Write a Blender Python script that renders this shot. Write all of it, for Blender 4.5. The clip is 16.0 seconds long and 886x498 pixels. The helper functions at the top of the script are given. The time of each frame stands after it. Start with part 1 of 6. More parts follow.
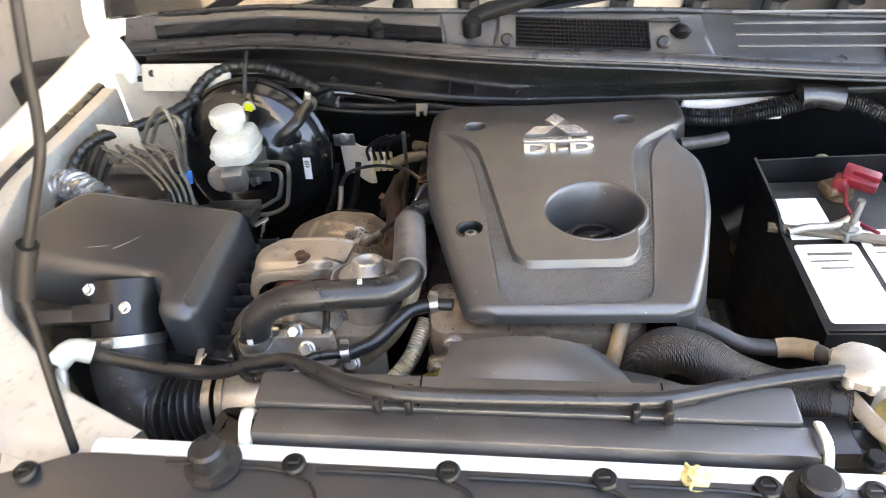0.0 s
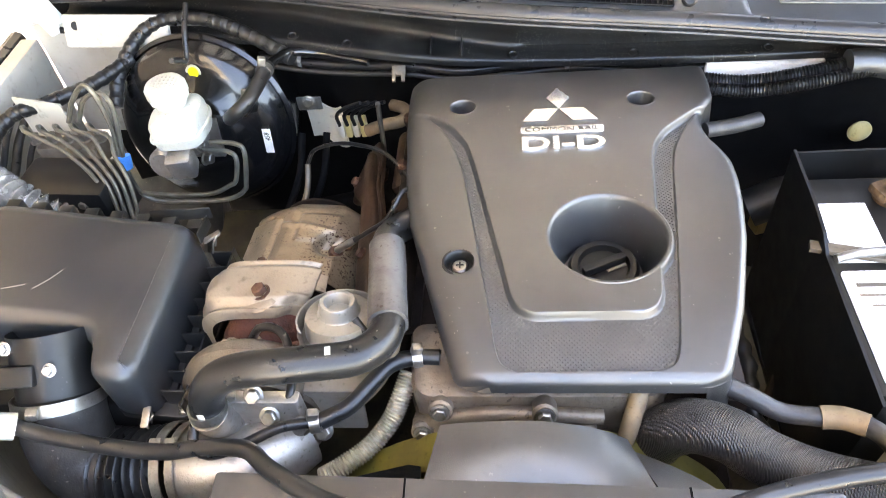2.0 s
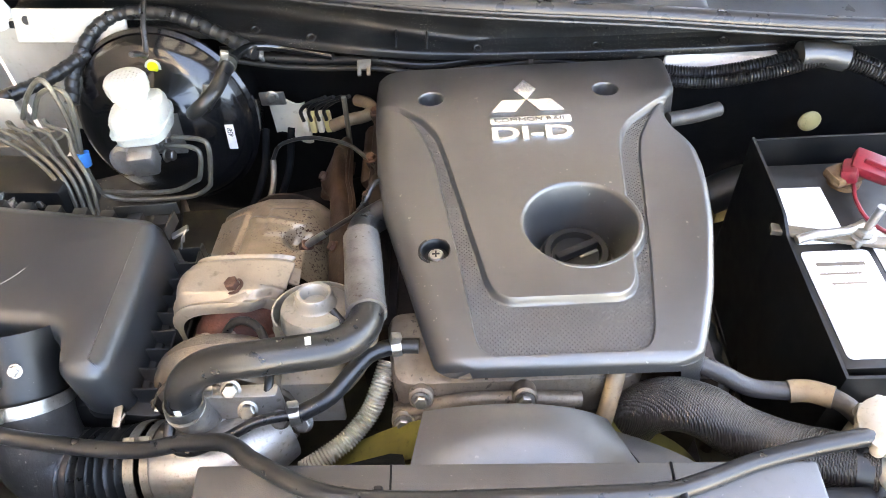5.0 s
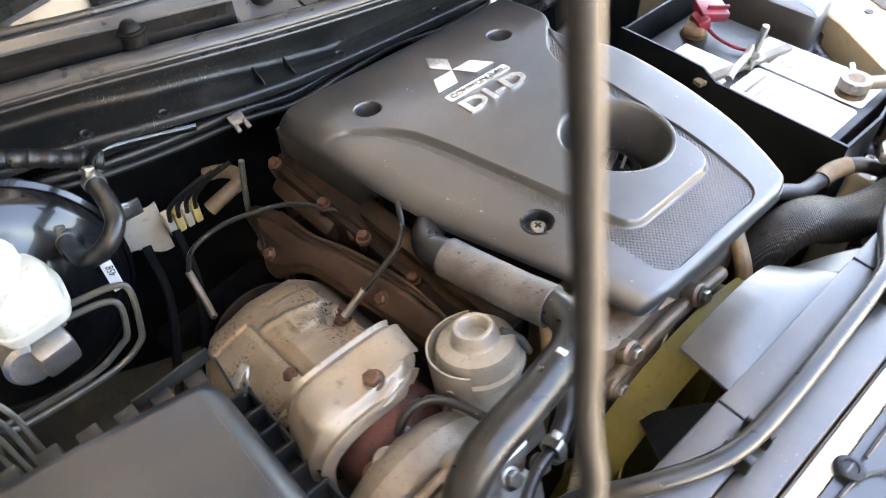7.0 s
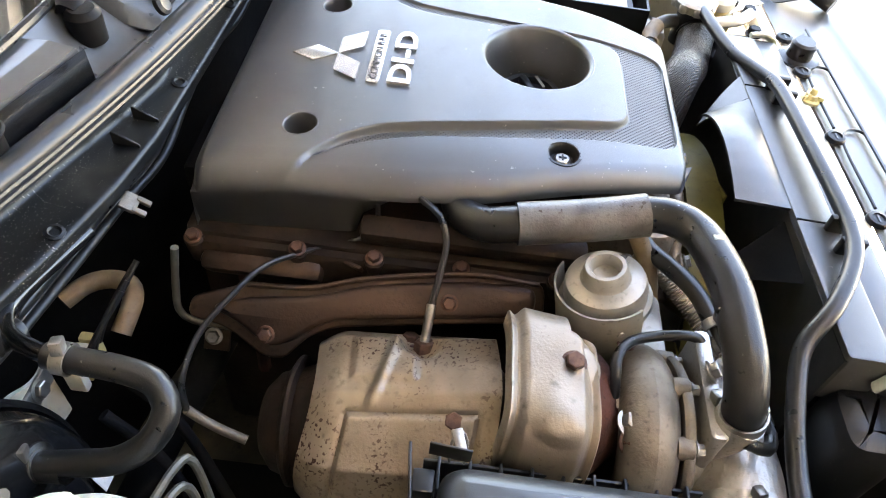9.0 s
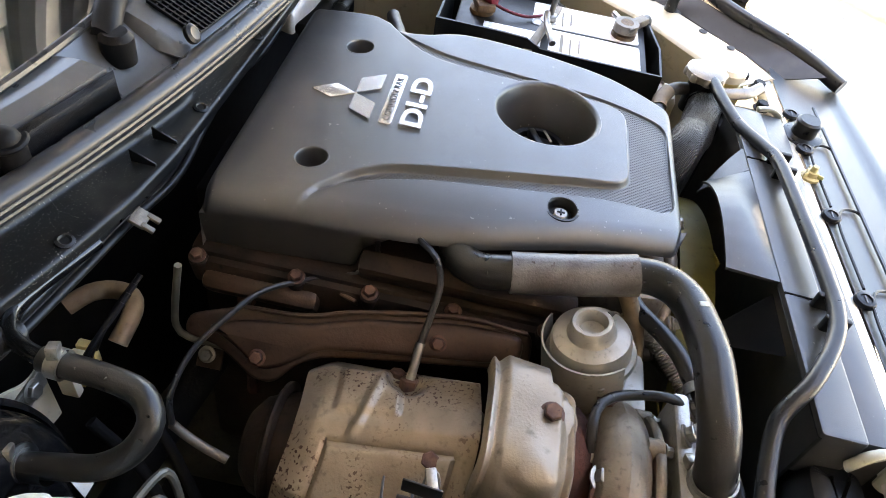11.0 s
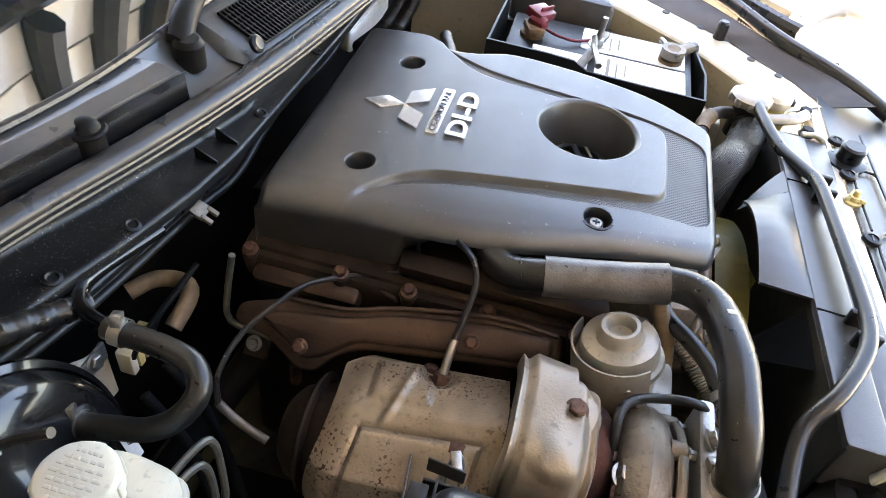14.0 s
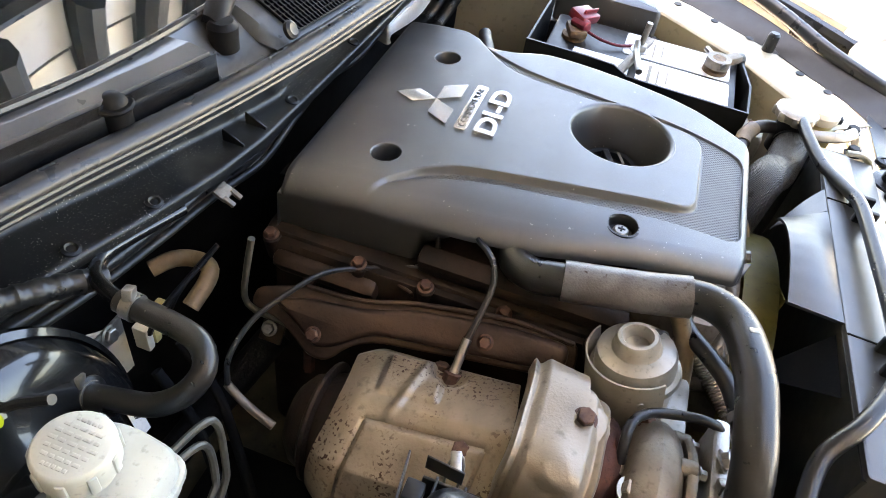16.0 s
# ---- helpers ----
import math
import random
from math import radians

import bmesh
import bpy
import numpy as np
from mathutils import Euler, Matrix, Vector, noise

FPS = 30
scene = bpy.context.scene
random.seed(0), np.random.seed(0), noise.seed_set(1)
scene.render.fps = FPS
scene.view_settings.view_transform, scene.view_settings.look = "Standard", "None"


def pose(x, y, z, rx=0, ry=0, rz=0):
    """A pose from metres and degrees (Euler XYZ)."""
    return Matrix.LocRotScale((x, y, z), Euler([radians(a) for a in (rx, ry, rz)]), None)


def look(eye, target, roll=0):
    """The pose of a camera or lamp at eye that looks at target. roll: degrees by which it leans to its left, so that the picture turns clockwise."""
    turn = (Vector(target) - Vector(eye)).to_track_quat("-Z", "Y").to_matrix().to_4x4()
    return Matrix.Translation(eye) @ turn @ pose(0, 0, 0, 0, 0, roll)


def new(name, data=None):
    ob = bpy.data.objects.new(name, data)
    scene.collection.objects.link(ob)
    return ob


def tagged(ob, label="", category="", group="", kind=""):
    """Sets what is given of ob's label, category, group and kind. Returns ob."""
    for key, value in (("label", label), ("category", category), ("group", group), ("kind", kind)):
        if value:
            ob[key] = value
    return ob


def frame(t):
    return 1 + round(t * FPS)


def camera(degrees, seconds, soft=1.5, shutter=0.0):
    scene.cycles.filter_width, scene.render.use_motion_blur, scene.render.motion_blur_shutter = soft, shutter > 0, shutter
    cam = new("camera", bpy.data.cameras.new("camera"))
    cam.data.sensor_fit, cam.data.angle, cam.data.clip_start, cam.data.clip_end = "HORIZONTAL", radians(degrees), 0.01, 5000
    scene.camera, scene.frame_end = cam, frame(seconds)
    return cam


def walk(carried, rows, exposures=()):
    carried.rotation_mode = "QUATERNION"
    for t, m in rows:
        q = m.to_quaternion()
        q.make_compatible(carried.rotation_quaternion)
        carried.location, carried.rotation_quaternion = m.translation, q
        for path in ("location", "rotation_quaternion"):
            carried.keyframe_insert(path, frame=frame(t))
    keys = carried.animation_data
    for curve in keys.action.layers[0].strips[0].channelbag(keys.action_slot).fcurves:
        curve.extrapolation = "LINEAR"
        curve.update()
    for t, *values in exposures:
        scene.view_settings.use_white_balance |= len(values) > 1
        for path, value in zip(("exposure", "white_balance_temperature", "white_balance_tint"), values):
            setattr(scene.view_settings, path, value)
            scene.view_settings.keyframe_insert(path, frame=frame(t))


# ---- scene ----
cam = camera(63.9, 16.0, soft=0.85, shutter=0.3)
METRES, EYE, TILT, LEAN, TURN = 1.25, 1.53, -38.0, 5.2, 4.7
ROWS = [
    (0.0, 0.0, 0.0, 0.0, -0.0, 0.0, -0.0),
    (0.5, -0.0255, 0.0748, 0.073, -3.99, -4.66, 3.59),
    (1.0, 0.0004, 0.1149, 0.0948, -2.11, -4.82, 1.92),
    (1.5, 0.0107, 0.1133, 0.1178, -1.23, -6.06, 1.92),
    (2.0, 0.0022, 0.1134, 0.1177, -1.28, -9.89, 0.95),
    (2.5, 0.0019, 0.108, 0.1181, -1.3, -10.75, 0.27),
    (3.0, 0.0012, 0.1055, 0.1163, -1.45, -10.61, 0.24),
    (3.5, 0.0007, 0.1036, 0.115, -1.15, -10.77, 0.28),
    (4.0, -0.0011, 0.1052, 0.1141, -0.98, -10.84, 0.21),
    (4.5, 0.0012, 0.1037, 0.1124, -1.88, -9.89, 0.18),
    (7.0, -0.3028, 0.2764, 0.1537, -41.67, -16.09, 25.35),
    (7.5, -0.3709, 0.3668, 0.2091, -57.96, -25.76, 32.15),
    (8.0, -0.3699, 0.4744, 0.248, -70.41, -32.21, 31.66),
    (8.5, -0.3643, 0.5228, 0.2787, -80.99, -39.36, 31.43),
    (9.0, -0.3839, 0.5405, 0.3117, -90.1, -43.56, 33.07),
    (9.5, -0.3857, 0.5313, 0.3071, -87.87, -40.01, 31.32),
    (12.0, -0.4034, 0.5245, 0.3222, -85.53, -37.89, 29.16),
    (12.5, -0.4118, 0.5222, 0.3197, -85.86, -37.19, 29.38),
    (13.0, -0.4183, 0.5215, 0.3202, -84.23, -35.59, 29.82),
    (13.5, -0.4227, 0.5202, 0.315, -81.29, -33.39, 30.1),
    (14.0, -0.4224, 0.5163, 0.3093, -80.01, -32.9, 29.96),
    (14.5, -0.4175, 0.5128, 0.3043, -79.06, -32.71, 29.84),
    (15.0, -0.4166, 0.507, 0.2999, -77.82, -31.93, 29.76),
    (15.5, -0.4176, 0.5052, 0.2969, -76.04, -31.12, 29.3),
    (16.0, -0.4166, 0.5087, 0.2971, -74.78, -30.24, 28.35),
]
walk(cam, [(t, pose(0, 0, EYE, TILT, LEAN, TURN) @ pose(METRES * x, METRES * y, METRES * z, 90 + pitch, roll, yaw)) for t, x, y, z, yaw, pitch, roll in ROWS],
     [(0.0, 5.20, 8450, 17), (0.5, 5.66, 8450, 17), (4.7, 5.72, 8400, 17), (7.0, 5.50, 8150, 16), (8.2, 5.60, 8250, 16), (8.7, 5.55, 8200, 15), (9.6, 4.98, 8000, 15), (12.0, 4.83, 8150, 16), (13.5, 4.87, 8150, 16), (16.0, 5.08, 8100, 15)])

# ---- light ----
world = bpy.data.worlds.new("sky")
scene.world = world
world.use_nodes = True
wn = world.node_tree.nodes
sky = wn.new("ShaderNodeTexSky")
sky.sky_type, sky.sun_disc = "NISHITA", False
sky.sun_elevation, sky.sun_rotation = radians(66), radians(12.5)
world.node_tree.links.new(sky.outputs[0], wn["Background"].inputs[0])
wn["Background"].inputs[1].default_value = 0.07
sun = new("sun", bpy.data.lights.new("sun", "SUN"))
sun.data.energy, sun.data.angle, sun.data.color = 5.0, radians(0.6), (1.0, 0.93, 0.82)
sun.matrix_world = look((2, 9, 21), (0, 0, 0))


# ---- materials ----
def mat(name, a, b=None, rough=0.5, metal=0.0, scale=30, bump=0.0, bscale=400, spots=None, sscale=120, sfrac=0.35,
        dust=0.0, dustcol=(0.30, 0.26, 0.21), coat=0.0, ior=1.45, rvar=0.12, trans=0.0, sub=0.0):
    """Noise at two scales mixes a and b; spots are rust or dirt flecks; dust is a patchy film."""
    m = bpy.data.materials.new(name)
    m.use_nodes = True
    nt = m.node_tree
    n, l = nt.nodes, nt.links
    p = n["Principled BSDF"]
    b = b or tuple(0.7 * c for c in a)
    tc = n.new("ShaderNodeTexCoord")

    def noi(s, detail=4.0):
        q = n.new("ShaderNodeTexNoise")
        q.inputs["Scale"].default_value, q.inputs["Detail"].default_value = s, detail
        l.new(tc.outputs["Object"], q.inputs["Vector"])
        return q.outputs["Fac"]

    def ramp(src, lo, hi):
        r = n.new("ShaderNodeMapRange")
        r.interpolation_type = "SMOOTHSTEP"
        r.inputs["From Min"].default_value, r.inputs["From Max"].default_value = lo, hi
        l.new(src, r.inputs["Value"])
        return r.outputs["Result"]

    def mix(fac, c1, c2):
        x = n.new("ShaderNodeMix")
        x.data_type = "RGBA"
        l.new(fac, x.inputs["Factor"])
        for sock, c in ((x.inputs["A"], c1), (x.inputs["B"], c2)):
            if isinstance(c, tuple):
                sock.default_value = (*c, 1)
            else:
                l.new(c, sock)
        return x.outputs["Result"]

    col = mix(ramp(noi(scale), 0.35, 0.68), a, b)
    fine = noi(scale * 7, 6.0)
    col = mix(ramp(fine, 0.55, 0.8), col, tuple(0.75 * c for c in b))
    if dust:
        d = ramp(noi(scale * 0.6, 8.0), 0.62 - dust * 0.35, 0.85)
        s = n.new("ShaderNodeMath")
        s.operation = "MULTIPLY"
        s.inputs[1].default_value = min(1.0, dust * 1.2)
        l.new(d, s.inputs[0])
        col = mix(s.outputs[0], col, dustcol)
    if spots:
        s2 = n.new("ShaderNodeMath")
        s2.operation = "MULTIPLY"
        cut = 0.74 - 0.45 * sfrac
        l.new(ramp(noi(sscale, 2.5), cut, cut + 0.035), s2.inputs[0])
        l.new(ramp(noi(scale * 0.8), 0.42, 0.6), s2.inputs[1])
        col = mix(s2.outputs[0], col, spots)
    l.new(col, p.inputs["Base Color"])
    r = n.new("ShaderNodeMapRange")
    r.inputs["To Min"].default_value, r.inputs["To Max"].default_value = max(0.03, rough - rvar), min(1, rough + rvar)
    l.new(noi(scale * 2.2, 5.0), r.inputs["Value"])
    l.new(r.outputs["Result"], p.inputs["Roughness"])
    p.inputs["Metallic"].default_value = metal
    p.inputs["Coat Weight"].default_value = coat
    p.inputs["IOR"].default_value = ior
    if trans:
        p.inputs["Transmission Weight"].default_value = trans
    if sub:
        p.inputs["Subsurface Weight"].default_value = sub
        p.inputs["Subsurface Radius"].default_value = (0.012, 0.011, 0.008)
        p.inputs["Subsurface Scale"].default_value = 1.0
    if bump:
        bp = n.new("ShaderNodeBump")
        bp.inputs["Strength"].default_value, bp.inputs["Distance"].default_value = min(1.0, bump), 0.001
        l.new(noi(bscale, 3.0), bp.inputs["Height"])
        l.new(bp.outputs[0], p.inputs["Normal"])
    return m


def patterned(m, scale, strength, kind="dots", axes=(1, 1, 1)):
    """Adds a fine moulded or woven relief."""
    nt = m.node_tree
    n, l = nt.nodes, nt.links
    tc = n.new("ShaderNodeTexCoord")
    mp = n.new("ShaderNodeMapping")
    mp.inputs["Scale"].default_value = axes
    l.new(tc.outputs["Object"], mp.inputs["Vector"])
    bp = n.new("ShaderNodeBump")
    bp.inputs["Strength"].default_value, bp.inputs["Distance"].default_value = strength, 0.002
    if kind == "dots":
        v = n.new("ShaderNodeTexVoronoi")
        v.inputs["Scale"].default_value, v.inputs["Randomness"].default_value = scale, 0.0
        mp.inputs["Rotation"].default_value = (0, 0, radians(45))
        l.new(mp.outputs[0], v.inputs["Vector"])
        l.new(v.outputs["Distance"], bp.inputs["Height"])
    else:
        waves = []
        for turn in (38, -38):
            q = n.new("ShaderNodeMapping")
            q.inputs["Rotation"].default_value = (radians(25), radians(10), radians(turn))
            l.new(tc.outputs["Object"], q.inputs["Vector"])
            w = n.new("ShaderNodeTexWave")
            w.inputs["Scale"].default_value, w.inputs["Distortion"].default_value = scale, 0.6
            l.new(q.outputs[0], w.inputs["Vector"])
            waves.append(w)
        x = n.new("ShaderNodeMath")
        x.operation = "MULTIPLY"
        l.new(waves[0].outputs["Fac"], x.inputs[0])
        l.new(waves[1].outputs["Fac"], x.inputs[1])
        l.new(x.outputs[0], bp.inputs["Height"])
    l.new(bp.outputs[0], n["Principled BSDF"].inputs["Normal"])
    return m


M = {}
M["cover"] = mat("cover_plastic", (0.024, 0.023, 0.0222), (0.018, 0.0175, 0.017), 0.40, ior=1.88, scale=14, bump=0.16, bscale=1800, dust=0.36, dustcol=(0.085, 0.077, 0.070), spots=(0.17, 0.16, 0.145), sscale=260, sfrac=0.09)
M["band"] = mat("cover_textured_plastic", (0.050, 0.049, 0.048), (0.040, 0.039, 0.038), 0.36, ior=1.7, scale=20)
M["black"] = mat("black_plastic", (0.008, 0.008, 0.0083), (0.0055, 0.0055, 0.0055), 0.36, ior=1.38, scale=25, bump=0.1, bscale=900, dust=0.14, dustcol=(0.04, 0.036, 0.032), spots=(0.12, 0.11, 0.10), sscale=420, sfrac=0.05)
M["shroud"] = mat("shroud_plastic", (0.030, 0.029, 0.028), (0.022, 0.0215, 0.021), 0.40, ior=1.72, scale=18, bump=0.15, bscale=1200, dust=0.4, dustcol=(0.085, 0.076, 0.066), spots=(0.16, 0.15, 0.13), sscale=300, sfrac=0.09)
M["airbox"] = mat("air_box_plastic", (0.020, 0.021, 0.022), (0.019, 0.020, 0.021), 0.30, ior=1.6, scale=60, bump=0.15, bscale=1500, rvar=0.025)
M["dusty"] = mat("dusty_black_plastic", (0.012, 0.0115, 0.011), (0.008, 0.008, 0.007), 0.42, scale=35, dust=0.35, dustcol=(0.08, 0.066, 0.048))
M["rubber"] = mat("hose_rubber", (0.013, 0.0127, 0.0124), (0.009, 0.009, 0.009), 0.31, scale=40, bump=0.15, bscale=900, dust=0.25, dustcol=(0.085, 0.077, 0.068), spots=(0.17, 0.16, 0.15), sscale=330, sfrac=0.06)
M["rubberdust"] = mat("dusty_hose_rubber", (0.036, 0.033, 0.031), (0.022, 0.020, 0.019), 0.45, scale=60, bump=0.3, dust=0.35, dustcol=(0.13, 0.11, 0.09), spots=(0.22, 0.19, 0.16), sscale=260, sfrac=0.12)
M["sleeve"] = mat("hose_sleeve", (0.14, 0.132, 0.125), (0.085, 0.078, 0.072), 0.36, 0.35, scale=34, bump=0.3, bscale=500, dust=0.4, dustcol=(0.11, 0.085, 0.066), spots=(0.05, 0.035, 0.026), sscale=160, sfrac=0.22)
M["braid"] = patterned(mat("braided_hose", (0.034, 0.028, 0.023), (0.018, 0.016, 0.014), 0.32, scale=26, dust=0.5, dustcol=(0.15, 0.10, 0.058)), 175, 0.9, "weave")
M["seal"] = mat("rubber_seal", (0.024, 0.024, 0.025), (0.017, 0.017, 0.018), 0.30, scale=20, dust=0.15, dustcol=(0.13, 0.13, 0.13))
M["sealdirt"] = mat("splashed_rubber_seal", (0.009, 0.009, 0.009), (0.006, 0.006, 0.006), 0.34, ior=1.4, scale=20, spots=(0.30, 0.28, 0.25), sscale=620, sfrac=0.20, dust=0.12)
M["cowl"] = mat("cowl_plastic", (0.048, 0.051, 0.055), (0.038, 0.041, 0.044), 0.32, ior=1.65, scale=26, bump=0.12, bscale=1300, dust=0.2, dustcol=(0.13, 0.13, 0.13))
M["white"] = mat("white_body_paint", (0.70, 0.69, 0.66), (0.66, 0.65, 0.62), 0.25, scale=6, coat=0.5, rvar=0.06, dust=0.12, dustcol=(0.50, 0.47, 0.42))
M["inner"] = mat("unpolished_white_paint", (0.44, 0.42, 0.36), (0.36, 0.34, 0.29), 0.38, scale=12, dust=0.3, dustcol=(0.38, 0.34, 0.27))
M["rail"] = mat("cream_body_paint", (0.52, 0.46, 0.33), (0.45, 0.39, 0.28), 0.35, scale=12, dust=0.3, dustcol=(0.40, 0.36, 0.28))
M["nylon"] = mat("white_nylon", (0.45, 0.45, 0.39), (0.40, 0.40, 0.34), 0.38, scale=30, bump=0.05, sub=0.25)
M["yellowed"] = mat("yellowed_nylon", (0.55, 0.46, 0.22), (0.46, 0.37, 0.16), 0.4, scale=30, sub=0.2)
M["bottle"] = mat("cream_polythene", (0.62, 0.57, 0.46), (0.50, 0.45, 0.35), 0.42, scale=14, sub=0.2, dust=0.3)
M["alu"] = mat("cast_aluminium", (0.44, 0.42, 0.39), (0.32, 0.30, 0.27), 0.42, 0.85, scale=30, bump=0.35, bscale=500, dust=0.35, dustcol=(0.20, 0.15, 0.11))
M["aludust"] = mat("dirty_cast_aluminium", (0.20, 0.17, 0.135), (0.125, 0.105, 0.08), 0.5, 0.5, scale=28, bump=0.4, bscale=420, dust=0.6, dustcol=(0.19, 0.145, 0.105))
M["shield"] = mat("heat_shield_steel", (0.30, 0.235, 0.165), (0.20, 0.15, 0.10), 0.36, 0.5, scale=18, bump=0.3, bscale=420, spots=(0.050, 0.020, 0.010), sscale=330, sfrac=0.36, dust=0.35, dustcol=(0.25, 0.185, 0.12))
M["shieldclean"] = mat("stamped_heat_shield", (0.30, 0.245, 0.185), (0.22, 0.175, 0.13), 0.40, 0.5, scale=16, bump=0.3, bscale=420, spots=(0.10, 0.065, 0.042), sscale=420, sfrac=0.12, dust=0.3, dustcol=(0.28, 0.21, 0.145))
M["shieldbrown"] = mat("browned_heat_shield", (0.060, 0.033, 0.020), (0.032, 0.017, 0.0105), 0.42, 0.5, scale=20, bump=0.35, bscale=300, spots=(0.022, 0.010, 0.007), sscale=300, sfrac=0.28, dust=0.3, dustcol=(0.095, 0.060, 0.036))
M["rust"] = mat("rusty_cast_iron", (0.080, 0.026, 0.016), (0.036, 0.013, 0.009), 0.75, 0.2, scale=45, bump=0.7, bscale=350)
M["block"] = mat("grimy_engine_metal", (0.030, 0.018, 0.012), (0.012, 0.0075, 0.0055), 0.6, 0.3, ior=1.3, scale=25, bump=0.5, bscale=250, dust=0.28, dustcol=(0.055, 0.034, 0.021))
M["canister"] = mat("grey_zinc_canister", (0.35, 0.32, 0.275), (0.27, 0.245, 0.205), 0.36, 0.45, scale=30, bump=0.12, bscale=500, dust=0.3, dustcol=(0.30, 0.25, 0.195))
M["steel"] = mat("zinc_plated_steel", (0.36, 0.345, 0.315), (0.24, 0.225, 0.20), 0.34, 0.9, scale=60, dust=0.3, dustcol=(0.16, 0.125, 0.09))
M["bolt"] = mat("rusty_bolt_steel", (0.13, 0.068, 0.046), (0.075, 0.038, 0.027), 0.5, 0.6, scale=120, bump=0.3)
M["rod"] = mat("black_painted_steel_rod", (0.010, 0.010, 0.0105), (0.007, 0.007, 0.007), 0.5, 0.0, scale=30, ior=1.25)
M["boost"] = mat("gloss_black_paint", (0.006, 0.006, 0.0065), (0.005, 0.005, 0.005), 0.22, scale=20, coat=0.5, rvar=0.07, dust=0.10, dustcol=(0.06, 0.06, 0.05))
M["pipe"] = mat("olive_coated_pipe", (0.13, 0.12, 0.095), (0.09, 0.083, 0.066), 0.38, 0.4, scale=60)
M["insul"] = mat("black_insulation", (0.0060, 0.0060, 0.0060), (0.0040, 0.0040, 0.0040), 0.85, ior=1.15, scale=40, bump=0.3, bscale=300)
M["wiper"] = mat("satin_black_paint", (0.007, 0.007, 0.0075), (0.005, 0.005, 0.005), 0.45, scale=30, bump=0.1, bscale=900, ior=1.2)
M["chrome"] = mat("satin_silver_badge", (0.72, 0.70, 0.67), (0.66, 0.64, 0.61), 0.24, 0.75, scale=80, rvar=0.05)
# Used for print, and as painted shade in holes and slots.
M["ink"] = mat("dark_print_and_holes", (0.02, 0.02, 0.02), None, 0.6)
M["label"] = mat("paper_label", (0.74, 0.73, 0.70), (0.66, 0.64, 0.60), 0.5, scale=60, dust=0.2)
M["battlabel"] = mat("battery_label", (0.82, 0.82, 0.82), (0.74, 0.74, 0.74), 0.28, scale=40, dust=0.12)
M["red"] = mat("red_terminal_plastic", (0.17, 0.010, 0.018), (0.11, 0.006, 0.012), 0.4, scale=50, dust=0.25, dustcol=(0.28, 0.11, 0.11))
M["brass"] = mat("corroded_brass", (0.17, 0.105, 0.055), (0.10, 0.06, 0.035), 0.6, 0.5, scale=90, bump=0.6, bscale=600)
M["blue"] = mat("blue_tape", (0.02, 0.20, 0.55), (0.02, 0.16, 0.45), 0.4)
M["yellow"] = mat("yellow_dot_sticker", (0.62, 0.65, 0.02), None, 0.4)
M["fan"] = mat("olive_fan_plastic", (0.23, 0.195, 0.045), (0.17, 0.14, 0.035), 0.45, scale=25, dust=0.4, dustcol=(0.17, 0.14, 0.07))
M["tan"] = mat("tan_rubber_hose", (0.20, 0.145, 0.085), (0.14, 0.095, 0.055), 0.55, scale=50, dust=0.3)
M["flex"] = mat("corrugated_steel_sheath", (0.48, 0.44, 0.36), (0.36, 0.32, 0.25), 0.42, 0.6, scale=60, dust=0.3)
M["sleevewhite"] = mat("silver_foil_conduit", (0.30, 0.30, 0.295), (0.12, 0.12, 0.12), 0.25, 0.5, scale=60)
M["case"] = mat("stained_front_case", (0.20, 0.162, 0.125), (0.11, 0.086, 0.063), 0.5, 0.45, scale=26, bump=0.45, bscale=380, spots=(0.045, 0.033, 0.025), sscale=200, sfrac=0.25, dust=0.5, dustcol=(0.19, 0.145, 0.105))
M["concrete"] = mat("sunlit_concrete", (0.54, 0.52, 0.47), (0.44, 0.42, 0.38), 0.85, scale=3, bump=0.3, bscale=60, dust=0.3, dustcol=(0.30, 0.28, 0.25))
M["panel"] = mat("beige_ceiling_sheet", (0.62, 0.58, 0.48), (0.54, 0.50, 0.41), 0.7, scale=2)
M["beam"] = mat("dark_steel_beam", (0.035, 0.037, 0.04), (0.025, 0.026, 0.028), 0.6, scale=6)
M["wall"] = mat("garage_wall_plaster", (0.14, 0.125, 0.11), (0.11, 0.10, 0.09), 0.9, scale=2)
M["under"] = mat("hood_underside_pad", (0.036, 0.035, 0.033), (0.026, 0.025, 0.024), 0.75, scale=8)
M["glass"] = mat("windscreen_glass", (0.012, 0.014, 0.014), (0.010, 0.012, 0.012), 0.03, scale=4, rvar=0.015, coat=1.0, ior=2.8)
M["mud"] = mat("dusty_floor_pan", (0.07, 0.058, 0.036), (0.03, 0.025, 0.017), 0.85, scale=16, bump=0.6, bscale=120, dust=0.5, dustcol=(0.22, 0.19, 0.12))


# ---- building helpers ----
ORIGIN = {}


def as_mesh(bm, name, m, shift, angle=38):
    bmesh.ops.translate(bm, verts=bm.verts, vec=-Vector(shift))
    bmesh.ops.recalc_face_normals(bm, faces=bm.faces)
    me = bpy.data.meshes.new(name)
    bm.to_mesh(me)
    bm.free()
    for k in (m if isinstance(m, list) else [m]):
        me.materials.append(M[k])
    me.shade_smooth()
    me.set_sharp_from_angle(angle=radians(angle))
    return me


def thing(name, at, label, category, group="", kind=""):
    """An empty at its base, to which parts are given."""
    ob = new(name)
    ob.location = at
    ob.empty_display_size = 0.02
    ORIGIN[ob.name] = Vector(at)
    return tagged(ob, label, category, group, kind)


